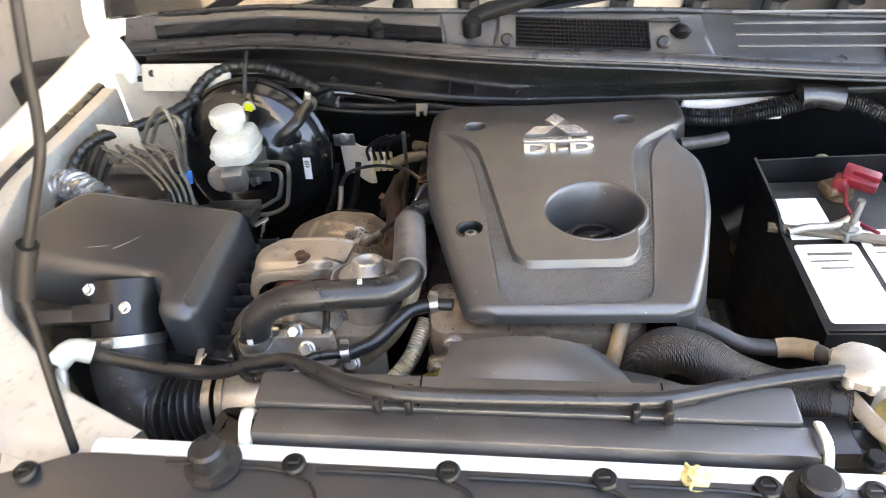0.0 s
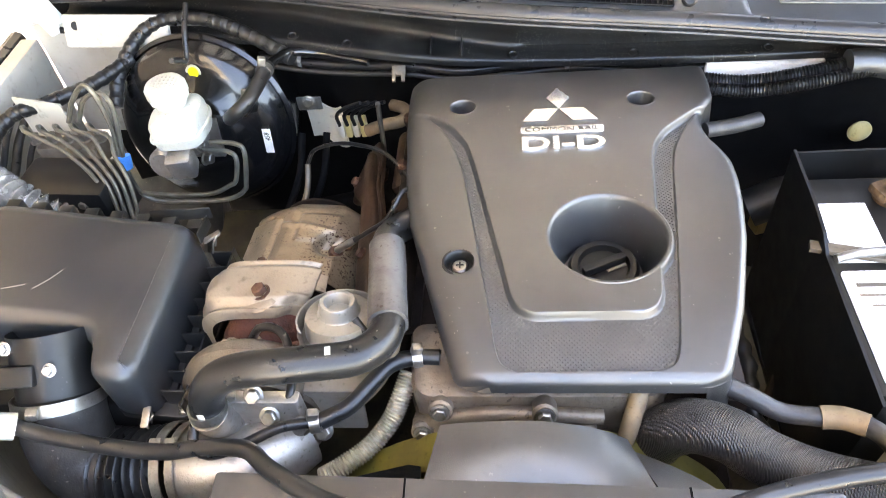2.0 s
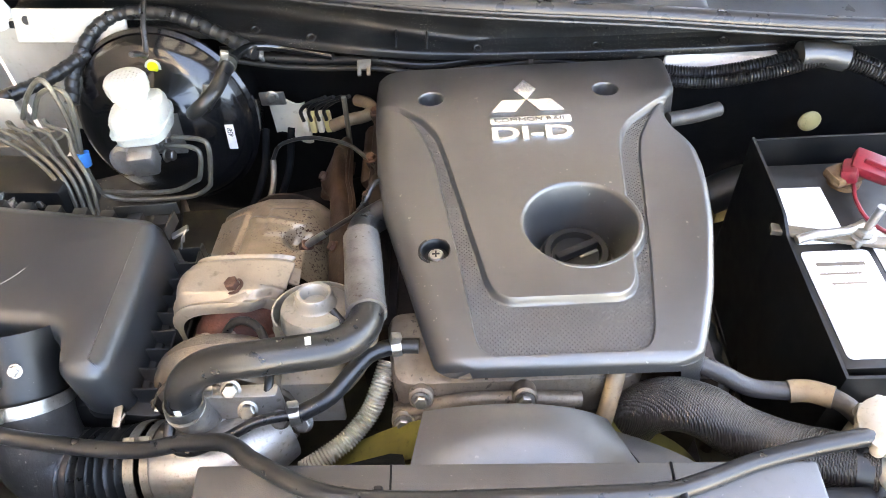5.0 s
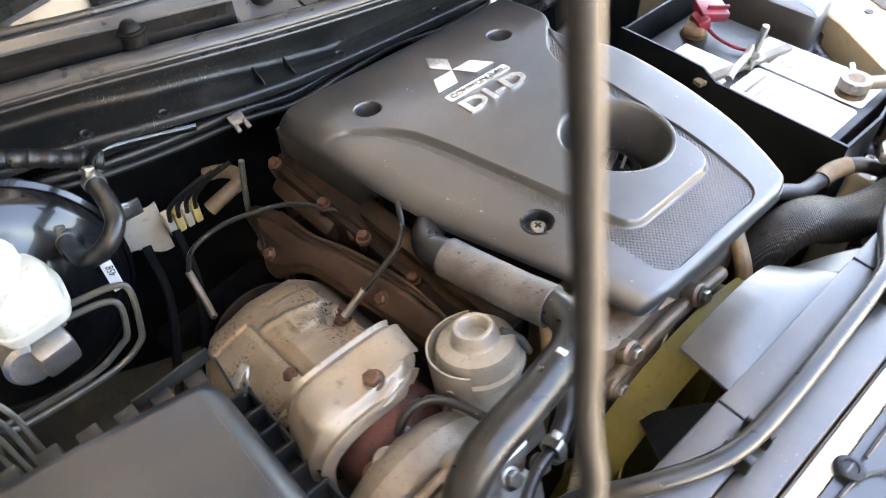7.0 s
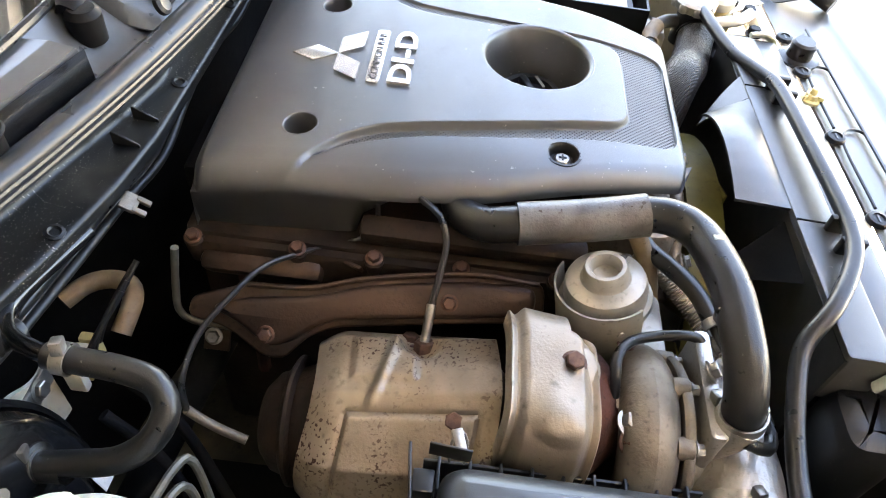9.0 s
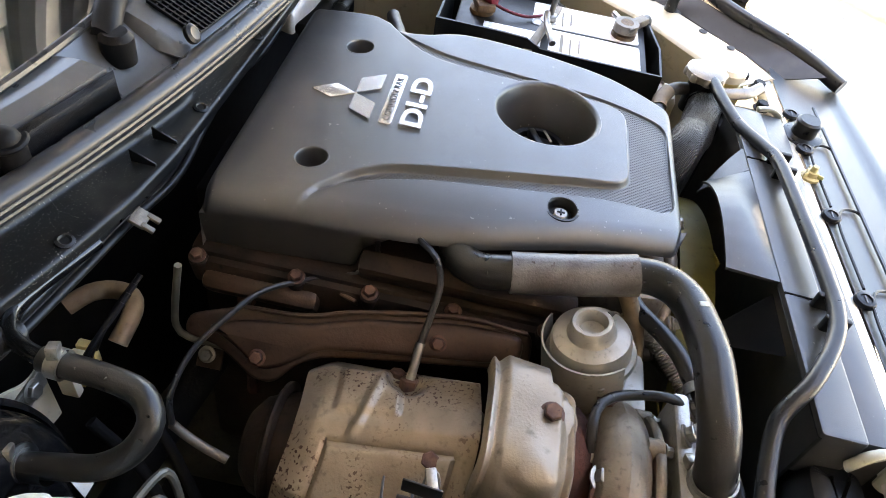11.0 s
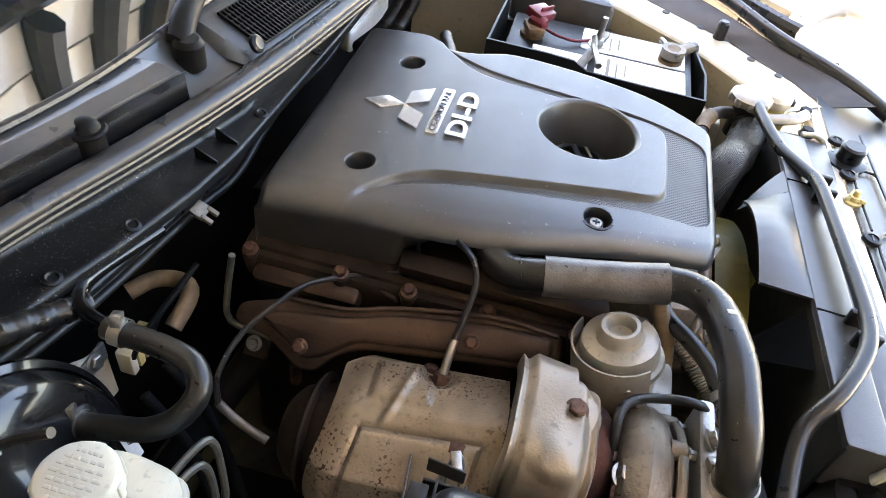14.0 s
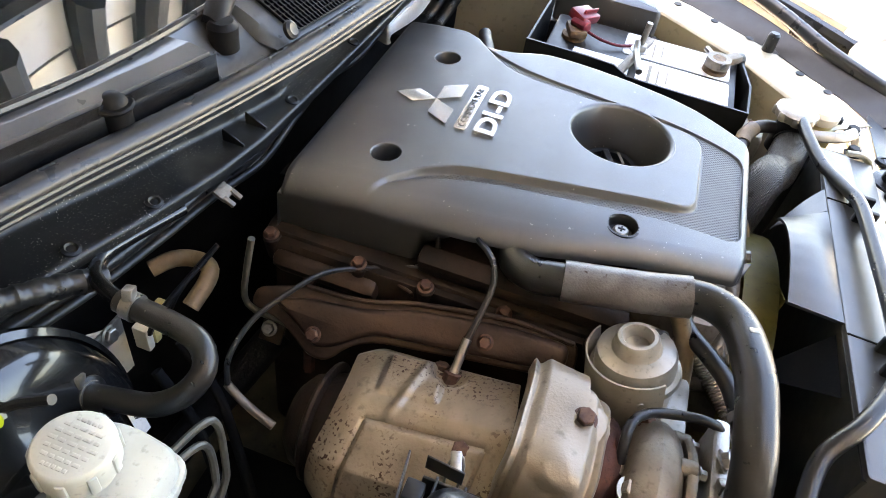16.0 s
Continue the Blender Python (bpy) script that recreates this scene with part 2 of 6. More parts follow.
def solo(name, bm, m, label, category, group="", kind="", at=None, angle=38):
    """A thing of one mesh, its origin at the middle of its base."""
    if at is None:
        c = [v.co for v in bm.verts]
        at = Vector((sum(v.x for v in c) / len(c), sum(v.y for v in c) / len(c), min(v.z for v in c)))
    ob = new(name, as_mesh(bm, name, m, at, angle))
    ob.location = at
    ORIGIN[ob.name] = Vector(at)
    return tagged(ob, label, category, group, kind)


def part(name, bm, m, parent, label="", angle=38):
    ob = new(name, as_mesh(bm, name, m, ORIGIN[parent.name], angle))
    ob.parent = parent
    ORIGIN[ob.name] = ORIGIN[parent.name]
    return tagged(ob, label)


def smooth_path(pts, step=0.006):
    p = [Vector(q) for q in pts]
    p = [2 * p[0] - p[1]] + p + [2 * p[-1] - p[-2]]
    out = []
    for i in range(1, len(p) - 2):
        a, b, c, d = p[i - 1:i + 3]
        k = max(2, int((c - b).length / step))
        for j in range(k):
            t = j / k
            out.append(0.5 * (2 * b + (c - a) * t + (2 * a - 5 * b + 4 * c - d) * t * t + (3 * b - 3 * c + d - a) * t ** 3))
    out.append(p[-2])
    return out


def tube(pts, r, n=14, step=0.006, bm=None, caps=True, flat=1.0):
    """A pipe along a smooth path; r is a number or a function of the metres along it."""
    bm = bm or bmesh.new()
    path = smooth_path(pts, step)
    side = None
    s, rings = 0.0, []
    for i, q in enumerate(path):
        t = (path[min(i + 1, len(path) - 1)] - path[max(i - 1, 0)]).normalized()
        if side is None:
            side = t.orthogonal().normalized()
        side = (side - t * side.dot(t)).normalized()
        up = t.cross(side)
        if i:
            s += (q - path[i - 1]).length
        rr = r(s) if callable(r) else r
        rings.append([bm.verts.new(q + rr * (math.cos(2 * math.pi * k / n) * side + flat * math.sin(2 * math.pi * k / n) * up)) for k in range(n)])
    for a, b in zip(rings, rings[1:]):
        for k in range(n):
            bm.faces.new((a[k], a[(k + 1) % n], b[(k + 1) % n], b[k]))
    if caps:
        bm.faces.new(rings[0][::-1])
        bm.faces.new(rings[-1])
    return bm


def lathe(profile, at, axis=(0, 0, 1), n=32, bm=None, arc=360, start=0):
    """Turns (radius, height) pairs round an axis through a point."""
    bm = bm or bmesh.new()
    z = Vector(axis).normalized()
    x = z.orthogonal().normalized() if abs(z.z) < 0.9 else (Vector((1, 0, 0)) - z * z.x).normalized()
    y = z.cross(x)
    at = Vector(at)
    full = arc >= 360
    cnt = n if full else n + 1
    rings = []
    for r, h in profile:
        if r < 1e-6:
            rings.append([bm.verts.new(at + z * h)])
        else:
            rings.append([bm.verts.new(at + z * h + r * (math.cos(radians(start + arc * k / n)) * x + math.sin(radians(start + arc * k / n)) * y)) for k in range(cnt)])
    for a, b in zip(rings, rings[1:]):
        for k in range(n):
            k2 = (k + 1) % cnt if full else k + 1
            f = [a[k % len(a)], a[k2 % len(a)], b[k2 % len(b)], b[k % len(b)]]
            f = list(dict.fromkeys(f))
            if len(f) > 2:
                bm.faces.new(f)
    return bm


def box(c, size, bevel=0.003, turn=(0, 0, 0), bm=None, seg=2):
    bm2 = bmesh.new()
    bmesh.ops.create_cube(bm2, size=1)
    bmesh.ops.scale(bm2, vec=size, verts=bm2.verts)
    if bevel:
        bmesh.ops.bevel(bm2, geom=bm2.edges[:], offset=bevel, segments=seg, affect="EDGES", profile=0.5)
    bmesh.ops.transform(bm2, matrix=pose(*c, *turn), verts=bm2.verts)
    if bm is None:
        return bm2
    vs = {v: bm.verts.new(v.co) for v in bm2.verts}
    for f in bm2.faces:
        bm.faces.new([vs[v] for v in f.verts])
    bm2.free()
    return bm


def slab(poly, z0, z1, bevel=0.003, bm=None, slope=None):
    """A plate with the outline poly (counter-clockwise), a rounded upper edge, and a slope (dz/dx, dz/dy, x0, y0)."""
    bm = bm or bmesh.new()
    p = [Vector((x, y)) for x, y in poly]
    k = len(p)

    def inset(d):
        out = []
        for i in range(k):
            e1, e2 = (p[i] - p[i - 1]).normalized(), (p[(i + 1) % k] - p[i]).normalized()
            n1, n2 = Vector((-e1.y, e1.x)), Vector((-e2.y, e2.x))
            m = n1 + n2
            m = m / max(0.4, m.dot(n1)) if m.length > 1e-6 else n1
            out.append(p[i] + m * d)
        return out

    def lift(q):
        return 0 if slope is None else slope[0] * (q.x - slope[2]) + slope[1] * (q.y - slope[3])

    rings = [[bm.verts.new((q.x, q.y, z + lift(q))) for q in inset(d)] for d, z in
             ((0, z0), (0, z1 - bevel), (bevel * 0.3, z1 - bevel * 0.3), (bevel, z1))]
    for a, b in zip(rings, rings[1:]):
        for i in range(k):
            bm.faces.new((a[i], a[(i + 1) % k], b[(i + 1) % k], b[i]))
    bm.faces.new(rings[0][::-1])
    bm.faces.new(rings[-1])
    return bm


def round_poly(pts, r, seg=5):
    out = []
    p = [Vector(q) for q in pts]
    for i, q in enumerate(p):
        a, b = (p[i - 1] - q), (p[(i + 1) % len(p)] - q)
        d = min(r, a.length * 0.45, b.length * 0.45)
        s, e = q + a.normalized() * d, q + b.normalized() * d
        for j in range(seg + 1):
            t = j / seg
            out.append(((1 - t) ** 2 * s + 2 * t * (1 - t) * q + t * t * e)[:])
    return out


def sheet(f, nu, nv, thick=(0, 0, -0.0015), bm=None):
    """A pressed sheet: f(u, v) for u, v in 0..1, with a second skin set off by thick."""
    bm = bm or bmesh.new()
    t = Vector(thick)
    top = [[bm.verts.new(f(i / nu, j / nv)) for j in range(nv + 1)] for i in range(nu + 1)]
    low = [[bm.verts.new(v.co + t) for v in row] for row in top]
    for i in range(nu):
        for j in range(nv):
            bm.faces.new((top[i][j], top[i + 1][j], top[i + 1][j + 1], top[i][j + 1]))
            bm.faces.new((low[i][j], low[i][j + 1], low[i + 1][j + 1], low[i + 1][j]))
    rim = [(i, 0) for i in range(nu)] + [(nu, j) for j in range(nv)] + [(i, nv) for i in range(nu, 0, -1)] + [(0, j) for j in range(nv, 0, -1)]
    for a, b in zip(rim, rim[1:] + rim[:1]):
        bm.faces.new((top[a[0]][a[1]], low[a[0]][a[1]], low[b[0]][b[1]], top[b[0]][b[1]]))
    return bm


def hexbolt(at, axis=(0, 0, 1), r=0.0065, bm=None, washer=1.35, h=0.006):
    """Six-sided head on a flange."""
    bm = lathe([(0, 0), (r * washer, 0), (r * washer, 0.0014), (r, 0.002)], at, axis, 20, bm)
    return lathe([(r, 0.0018), (r, h - 0.0008), (r * 0.85, h), (0, h)], at, axis, 6, bm)


def clamp(parent, at, axis, r, m="steel", width=0.009):
    """A band clamp with a pair of ears."""
    bm = lathe([(r, -width / 2), (r + 0.0016, -width / 2), (r + 0.0016, width / 2), (r, width / 2), (r, -width / 2)], at, axis, 28)
    band = part("clamp", bm, m, parent, "zinc-plated hose clamp")
    a = Vector(axis).normalized()
    o = a.orthogonal().normalized() if abs(a.z) > 0.8 else (Vector((0, 0, 1)) - a * a.z).normalized()
    q = Vector(at) + o * (r + 0.005)
    part("clamp_ear", box(q, (0.010, 0.008, 0.010), 0.0015, (0, 20, 15)), m, band)
    return band


def lettering(text, width, height, at, depth, m, parent, name, label="", turn=(0, 0, 0), bold=0.0):
    cu = bpy.data.curves.new(name, "FONT")
    cu.body, cu.extrude, cu.offset, cu.align_x, cu.align_y = text, 0.5, bold, "CENTER", "CENTER"
    cu.resolution_u = 3
    tmp = new("tmp", cu)
    me = bpy.data.meshes.new_from_object(tmp.evaluated_get(bpy.context.evaluated_depsgraph_get()))
    bpy.data.objects.remove(tmp)
    bpy.data.curves.remove(cu)
    bm = bmesh.new()
    bm.from_mesh(me)
    bpy.data.meshes.remove(me)
    xs, ys = [v.co.x for v in bm.verts], [v.co.y for v in bm.verts]
    cx, cy = (max(xs) + min(xs)) / 2, (max(ys) + min(ys)) / 2
    sx, sy = width / (max(xs) - min(xs)), height / (max(ys) - min(ys))
    for v in bm.verts:
        v.co = Vector(((v.co.x - cx) * sx, (v.co.y - cy) * sy, (v.co.z + 0.5) * depth))
    bmesh.ops.transform(bm, matrix=pose(*at, *turn), verts=bm.verts)
    return part(name, bm, m, parent, label, 25)


def interp(x, table):
    return float(np.interp(x, [a for a, _ in table], [b for _, b in table]))


# ---- the setting: yard, garage roof, car body ----
ground = solo("ground", slab([(-120, -120), (120, -120), (120, 120), (-120, 120)], -0.3, 0, 0.01), "concrete", "pale sunlit concrete yard", "ground", kind="structure", at=(0, 0, 0))
# The ceiling's arm at the front left is added to shade that side.
ceiling = solo("ceiling", slab([(-2.5, -5.5), (-0.75, -5.5), (-0.75, 0.1), (0.8, 0.1), (0.8, 7), (-2.5, 7)], 3.3, 3.36, 0.01), "panel", "beige sheet ceiling of the garage with an added shading arm", "ceiling", kind="structure")
for k in range(3):
    x = -2.2 + k * 1.5
    solo("beam", box((x, 3.55, 3.2), (0.16, 6.8, 0.2), 0.01), "beam", "dark steel roof beam", "beam", "roof beams", "structure")
# Added wall that blocks the bright sky at the back.
solo("wall_back", box((-0.8, 7.1, 1.65), (3.6, 0.2, 3.3), 0.01), "wall", "plain plaster wall added to close the back of the garage", "wall", kind="structure")
# Unseen wall, added to keep light off the left of the engine bay.
solo("shade_wall", box((-1.62, -2.3, 1.65), (0.2, 6.6, 3.3), 0.01), "wall", "unseen plain plaster wall, added to darken the left side", "wall", kind="structure")
# Added dark wall that limits the light from the left.
solo("wall_side", box((-2.6, 1.0, 1.65), (0.2, 12.0, 3.3), 0.01), "wall", "plain plaster wall added to close the left of the garage", "wall", kind="structure")
for px in (0.72,):
    solo("post", box((px, 5.0, 1.65), (0.16, 0.16, 3.3), 0.01), "beam", "dark steel roof post on the yard", "post", "roof posts", "structure")

car = thing("car_body", (0, 1.2, 0), "white pickup body with open engine bay, on the yard", "car")

SEAL = [(-0.66, 1.105), (-0.61, 1.096), (-0.50, 1.082), (-0.39, 1.063), (-0.307, 1.041), (-0.216, 1.012), (-0.156, 0.998), (-0.083, 0.983), (0.012, 0.968), (0.135, 0.954), (0.26, 0.940), (0.42, 0.928), (0.60, 0.922), (0.68, 0.925)]
LOWER = [(-0.66, 1.085), (-0.55, 1.065), (-0.313, 1.020), (-0.235, 1.000), (-0.159, 0.985), (-0.087, 0.981), (-0.015, 0.983), (0.127, 0.980), (0.26, 0.977), (0.68, 0.975)]
LEDGE = [(-0.30, 1.066), (-0.16, 1.058), (-0.087, 1.050), (-0.015, 1.043), (0.127, 1.040), (0.4, 1.040)]


def ledge_z(x):
    return interp(x, LEDGE)


def seal_z(x):
    return 1.126 - 0.045 * max(-0.2, x) - 0.06 * max(0.0, -x - 0.40) - 0.03 * max(0, x - 0.2)


# fenders, aprons and the tie bar at the front
for s in (-1, 1):
    # inner apron: rail top with a turned-down inner edge
    top = [(-0.71, 1.10), (-0.71, 0.80), (-0.665, 0.655), (-0.575, 0.53), (-0.44, 0.42), (-0.345, 0.374)]
    out = [(-0.745, 1.10), (-0.745, 0.80), (-0.72, 0.62), (-0.645, 0.47), (-0.50, 0.36), (-0.37, 0.325)]
    if s == 1:
        top = [(0.62, 1.10), (0.60, 0.80), (0.525, 0.635), (0.440, 0.515), (0.372, 0.452), (0.312, 0.398)]
        out = [(0.72, 1.10), (0.68, 0.76), (0.60, 0.585), (0.508, 0.450), (0.422, 0.364), (0.368, 0.327)]
    zt = 1.035 if s == -1 else 1.005

    def rail(u, v, top=top, out=out, zt=zt):
        i = u * 5
        k = min(4, int(i))
        f = i - k
        a = Vector(top[k]).lerp(Vector(top[k + 1]), f)
        b = Vector(out[k]).lerp(Vector(out[k + 1]), f)
        if v < 0.35:
            w = v / 0.35
            return Vector((a.x + (0.01 * (1 - w) * (-s)) * -1, a.y, zt - 0.33 * (1 - w)))
        if v < 0.45:
            w = (v - 0.35) / 0.1
            return Vector((*a.lerp(b, w * 0.08), zt + 0.006 * math.sin(w * 1.57)))
        w = (v - 0.45) / 0.55
        return Vector((*a.lerp(b, 0.08 + 0.92 * w), zt + 0.006 - 0.012 * (w > 0.75) * (w - 0.75) * 4))
    part("apron", sheet(rail, 40, 24), "inner" if s == -1 else "rail", car, "off-white painted inner wing" if s == -1 else "cream painted inner wing")

    def fender(u, v, s=s):
        y = 0.36 + u * 1.3
        x0 = np.interp(y, [0.36, 0.5, 0.66, 0.8, 1.12, 1.7], [0.56, 0.67, 0.74, 0.765, 0.775, 0.81])
        wdt = np.interp(y, [0.36, 0.8, 1.7], [0.10, 0.13, 0.20])
        return Vector((s * (x0 + wdt * math.sin(v * 1.5)), y, 1.045 + 0.02 * u + 0.012 * math.sin(min(1, v * 6) * 1.57) - 0.45 * (1 - math.cos(v * 1.5)) * v))
    part("fender", sheet(fender, 40, 26), "white", car, "glossy white front wing")
    part("gap_seal", tube([(s * (np.interp(y, [0.36, 0.5, 0.66, 0.8, 1.12], [0.53, 0.65, 0.72, 0.745, 0.755])), y, 1.032) for y in (0.36, 0.5, 0.66, 0.8, 0.95, 1.12)], 0.012, 8), "seal", car, "black rubber wing seal")

part("tie_bar", box((0.0, 0.3515, 1.0175), (0.76, 0.016, 0.020), 0.004, (0, 3.2, 0)), "white", car, "white painted radiator tie bar")
part("tie_bar_flange", box((0.0, 0.349, 1.003), (0.80, 0.024, 0.008), 0.002, (0, 3.2, 0)), "white", car)


def fp(u, v):
    x = -0.62 + 1.24 * u
    w = abs(x) / 0.62
    y0, y1 = 0.3425 - 0.10 * max(0, w - 0.62) / 0.38, 0.02 + 0.10 * w * w
    y = y0 + (y1 - y0) * v
    z = 1.0275 - 0.055 * x - 0.035 * v - 0.16 * max(0, v - 0.55) ** 2 / 0.2 - 0.05 * max(0, w - 0.8)
    z += 0.004 * (0.5 + 0.5 * math.tanh((v - 0.30) * 60))
    return Vector((x, y, z))


part("grille_cover", sheet(fp, 80, 40), "airbox", car, "dark grey plastic cover over the radiator grille")
for x in (-0.42, -0.197, -0.069, 0.056, 0.182, 0.262):
    zc = 1.030 - 0.055 * x
    clip = part("trim_clip", lathe([(0.0105, 0), (0.0105, 0.0025), (0.009, 0.0045), (0.006, 0.005), (0.0055, 0.0035), (0, 0.0035)], (x, 0.3385 - 0.02 * (abs(x) > 0.3), zc - 0.001), n=20), "black", car, "black push clip")
    part("clip_cross", box((x, 0.3385 - 0.02 * (abs(x) > 0.3), zc + 0.0028), (0.009, 0.0016, 0.0012), 0), "shroud", clip)
    if abs(x) < 0.25:
        part("groove_rib", tube([(x - 0.108, 0.3345, zc + 0.0062), (x - 0.02, 0.3335, zc + 0.0012), (x + 0.010, 0.3265, zc - 0.0015), (x + 0.021, 0.3175, zc - 0.003), (x + 0.024, 0.3045, zc - 0.0045), (x + 0.019, 0.298, zc - 0.005)], 0.0016, 6), "black", car, "moulded groove round a clip")
part("cover_step", tube([(x, 0.299 - 0.12 * max(0.0, abs(x) - 0.3), 1.0268 - 0.055 * x) for x in (-0.40, -0.25, -0.1, 0.05, 0.2, 0.3)], 0.0020, 6, 0.02), "airbox", car)
# No opening is cut; a black plate stands for the shade in it.
part("latch_slot_plate", slab(round_poly([(-0.135, 0.235), (-0.055, 0.235), (-0.050, 0.252), (-0.130, 0.256)], 0.006), 1.0, 1.0262, 0.001, slope=(-0.055, 0.10, 0.0, 0.245)), "insul", car, "dark plate drawn as the latch opening")
for x, y in ((-0.265, 0.336), (0.217, 0.334)):
    zc = 1.030 - 0.055 * x
    stop = part("hood_stop", lathe([(0.024, 0), (0.024, 0.003), (0.0150, 0.005), (0.0142, 0.016), (0.0150, 0.018), (0.0150, 0.022), (0.012, 0.0245), (0, 0.0245)], (x, y, zc - 0.002), n=28), "rubber", car, "black rubber hood stop")
gold = part("gold_clip", lathe([(0.011, 0), (0.011, 0.003), (0.007, 0.004), (0.0065, 0.009), (0.004, 0.0095), (0.0035, 0.016), (0, 0.017)], (0.1275, 0.3440, 1.0205), n=18), "yellowed", car, "yellowed plastic clip")
for k in range(3):
    part("gold_clip_wing", box((0.1275 + 0.008 * math.cos(2.1 * k), 0.344 + 0.008 * math.sin(2.1 * k), 1.026), (0.010, 0.002, 0.006), 0.0005, (0, 0, math.degrees(2.1 * k))), "yellowed", gold)

# floor of the bay and firewall
part("bay_floor", sheet(lambda u, v: Vector((-0.75 + 1.5 * u, 0.30 + 0.85 * v, 0.60 + 0.04 * math.sin(9 * u) * math.sin(7 * v))), 30, 20, (0, 0, -0.01)), "mud", car, "dusty metal floor of the bay")


def fw(u, v):
    x = -0.72 + 1.44 * u
    z = 0.58 + 0.52 * v
    y = interp(x, SEAL) + 0.075 - 0.012 * math.sin(14 * x) * (v < 0.8) - 0.05 * math.exp(-((x - 0.42) / 0.13) ** 2 - ((z - 0.93) / 0.12) ** 2) * 0.3
    return Vector((x, y, z))


part("firewall", sheet(fw, 60, 24, (0, 0.01, 0)), "insul", car, "firewall under black sound insulation")
part("front_panel", sheet(lambda u, v: Vector((-0.6 + 1.2 * u, 0.30, 0.55 + 0.42 * v)), 10, 6, (0, -0.01, 0)), "black", car)

# cowl: sealing lip, panel, raised boxes and grille


def lip(u, v):
    x = -0.66 + 1.34 * u
    ys, yl = interp(x, SEAL), interp(x, LOWER)
    zt = seal_z(x)
    zl = ledge_z(x)
    prof = [(yl - 0.001, zl - 0.009), (yl, zl), (yl + 0.006, zl + 0.002), (max(yl + 0.016, ys + 0.028), zl + 0.003), (max(yl + 0.024, ys + 0.034), zl + 0.008), (max(yl + 0.022, ys + 0.034), zl + 0.024), (ys + 0.012, zt - 0.020), (ys - 0.008, zt - 0.016)]
    i = v * (len(prof) - 1)
    k = min(len(prof) - 2, int(i))
    f = i - k
    return Vector((x, prof[k][0] * (1 - f) + prof[k + 1][0] * f, prof[k][1] * (1 - f) + prof[k + 1][1] * f))


part("cowl_ledge", sheet(lip, 90, 18, (0, 0.003, -0.002)), "sealdirt", car, "black cowl ledge with dried splashes", 50)
for r, dy, dz, m, n in ((0.011, 0.0, -0.011, "seal", 14), (0.0026, -0.0105, -0.012, "seal", 8), (0.0026, -0.0085, -0.020, "seal", 8)):
    part("seal", tube([(x, interp(x, SEAL) + dy, seal_z(x) + dz) for x in (-0.66, -0.55, -0.42, -0.3, -0.2, -0.1, 0, 0.1, 0.2, 0.3, 0.42, 0.55, 0.68)], r, n, 0.02), m, car, "black rubber hood seal")
for x in (-0.30, -0.225, -0.115, -0.076, -0.011, 0.14, 0.30):
    y, z = interp(x, LOWER) + 0.013, ledge_z(x) + 0.002
    if x in (-0.115, -0.076):
        part("lip_gusset", slab([(x - 0.001, y - 0.008), (x + 0.001, y - 0.008), (x + 0.001, y + 0.014), (x - 0.001, y + 0.014)], z - 0.004, z + 0.014, 0.001, slope=(0, 0.5, x, y + 0.014)), "black", car)
    else:
        part("trim_clip", lathe([(0.0075, 0), (0.0075, 0.0018), (0.005, 0.0026), (0.0035, 0.0012), (0, 0.0012)], (x, y - 0.004, z), (0, -0.3, 1), n=16), "black", car, "black push clip")


def depth(x):
    """From the seal to the foot of the windscreen."""
    return interp(x, [(-0.7, 0.045), (-0.254, 0.047), (-0.17, 0.050), (-0.084, 0.062), (-0.029, 0.074), (0.1, 0.09), (0.3, 0.10), (0.7, 0.10)])


def cowl(u, v):
    x = -0.68 + 1.36 * u
    ys = interp(x, SEAL)
    z = seal_z(x) - 0.010 + 0.034 * v ** 1.5
    return Vector((x, ys + 0.012 + (depth(x) - 0.010) * v, z))


part("cowl_panel", sheet(cowl, 60, 14), "cowl", car, "grey-black plastic cowl panel")


def raised(x0, x1, front, back, hgt, taper=0.0):
    def f(u, v):
        x = x0 + (x1 - x0) * u
        ys = interp(x, SEAL)
        e = min(u * (x1 - x0), (1 - u) * (x1 - x0))
        k = min(1.0, e / 0.008)
        y = ys + front + (depth(x) - front) * v
        up = min(1.0, v / back)
        return Vector((x, y, seal_z(x) - 0.006 + 0.008 * v + hgt * k * up * (1 - 0.4 * max(0, v - 0.5))))
    return f


part("cowl_box", sheet(raised(-0.62, -0.115, 0.015, 0.05, 0.027), 60, 40), "cowl", car, "raised grey-black cowl box")
# Same plastic as the box; its shade is put into a gloss black sheet.
part("cowl_box_shaded_face", sheet(lambda u, v: Vector((-0.61 + 0.49 * u, interp(-0.61 + 0.49 * u, SEAL) + 0.0125 + 0.0015 * v, seal_z(-0.61 + 0.49 * u) - 0.014 + 0.033 * v)), 50, 3, (0, 0.0008, 0)), "boost", car, "front face of the cowl box, coloured black for its shade")
part("grille_box", sheet(raised(-0.045, 0.26, 0.010, 0.85, 0.026), 60, 40), "cowl", car, "raised cowl box with an air grille")
# Black sheet under the bars stands for the shade in the grille's openings.
part("grille_shade", sheet(lambda u, v: Vector((-0.012 + 0.185 * u, interp(-0.012 + 0.185 * u, SEAL) + 0.0145 + 0.043 * v, seal_z(-0.012 + 0.185 * u) - 0.0012 + 0.0232 * v)), 12, 3, (0, 0, -0.0006)), "insul", car)
for k in range(33):
    x = -0.012 + 0.185 * k / 32
    part("grille_bar", box((x, interp(x, SEAL) + 0.0352, seal_z(x) + 0.0120), (0.0015, 0.049, 0.003), 0, (28.3, 0, 0)), "wiper", car)
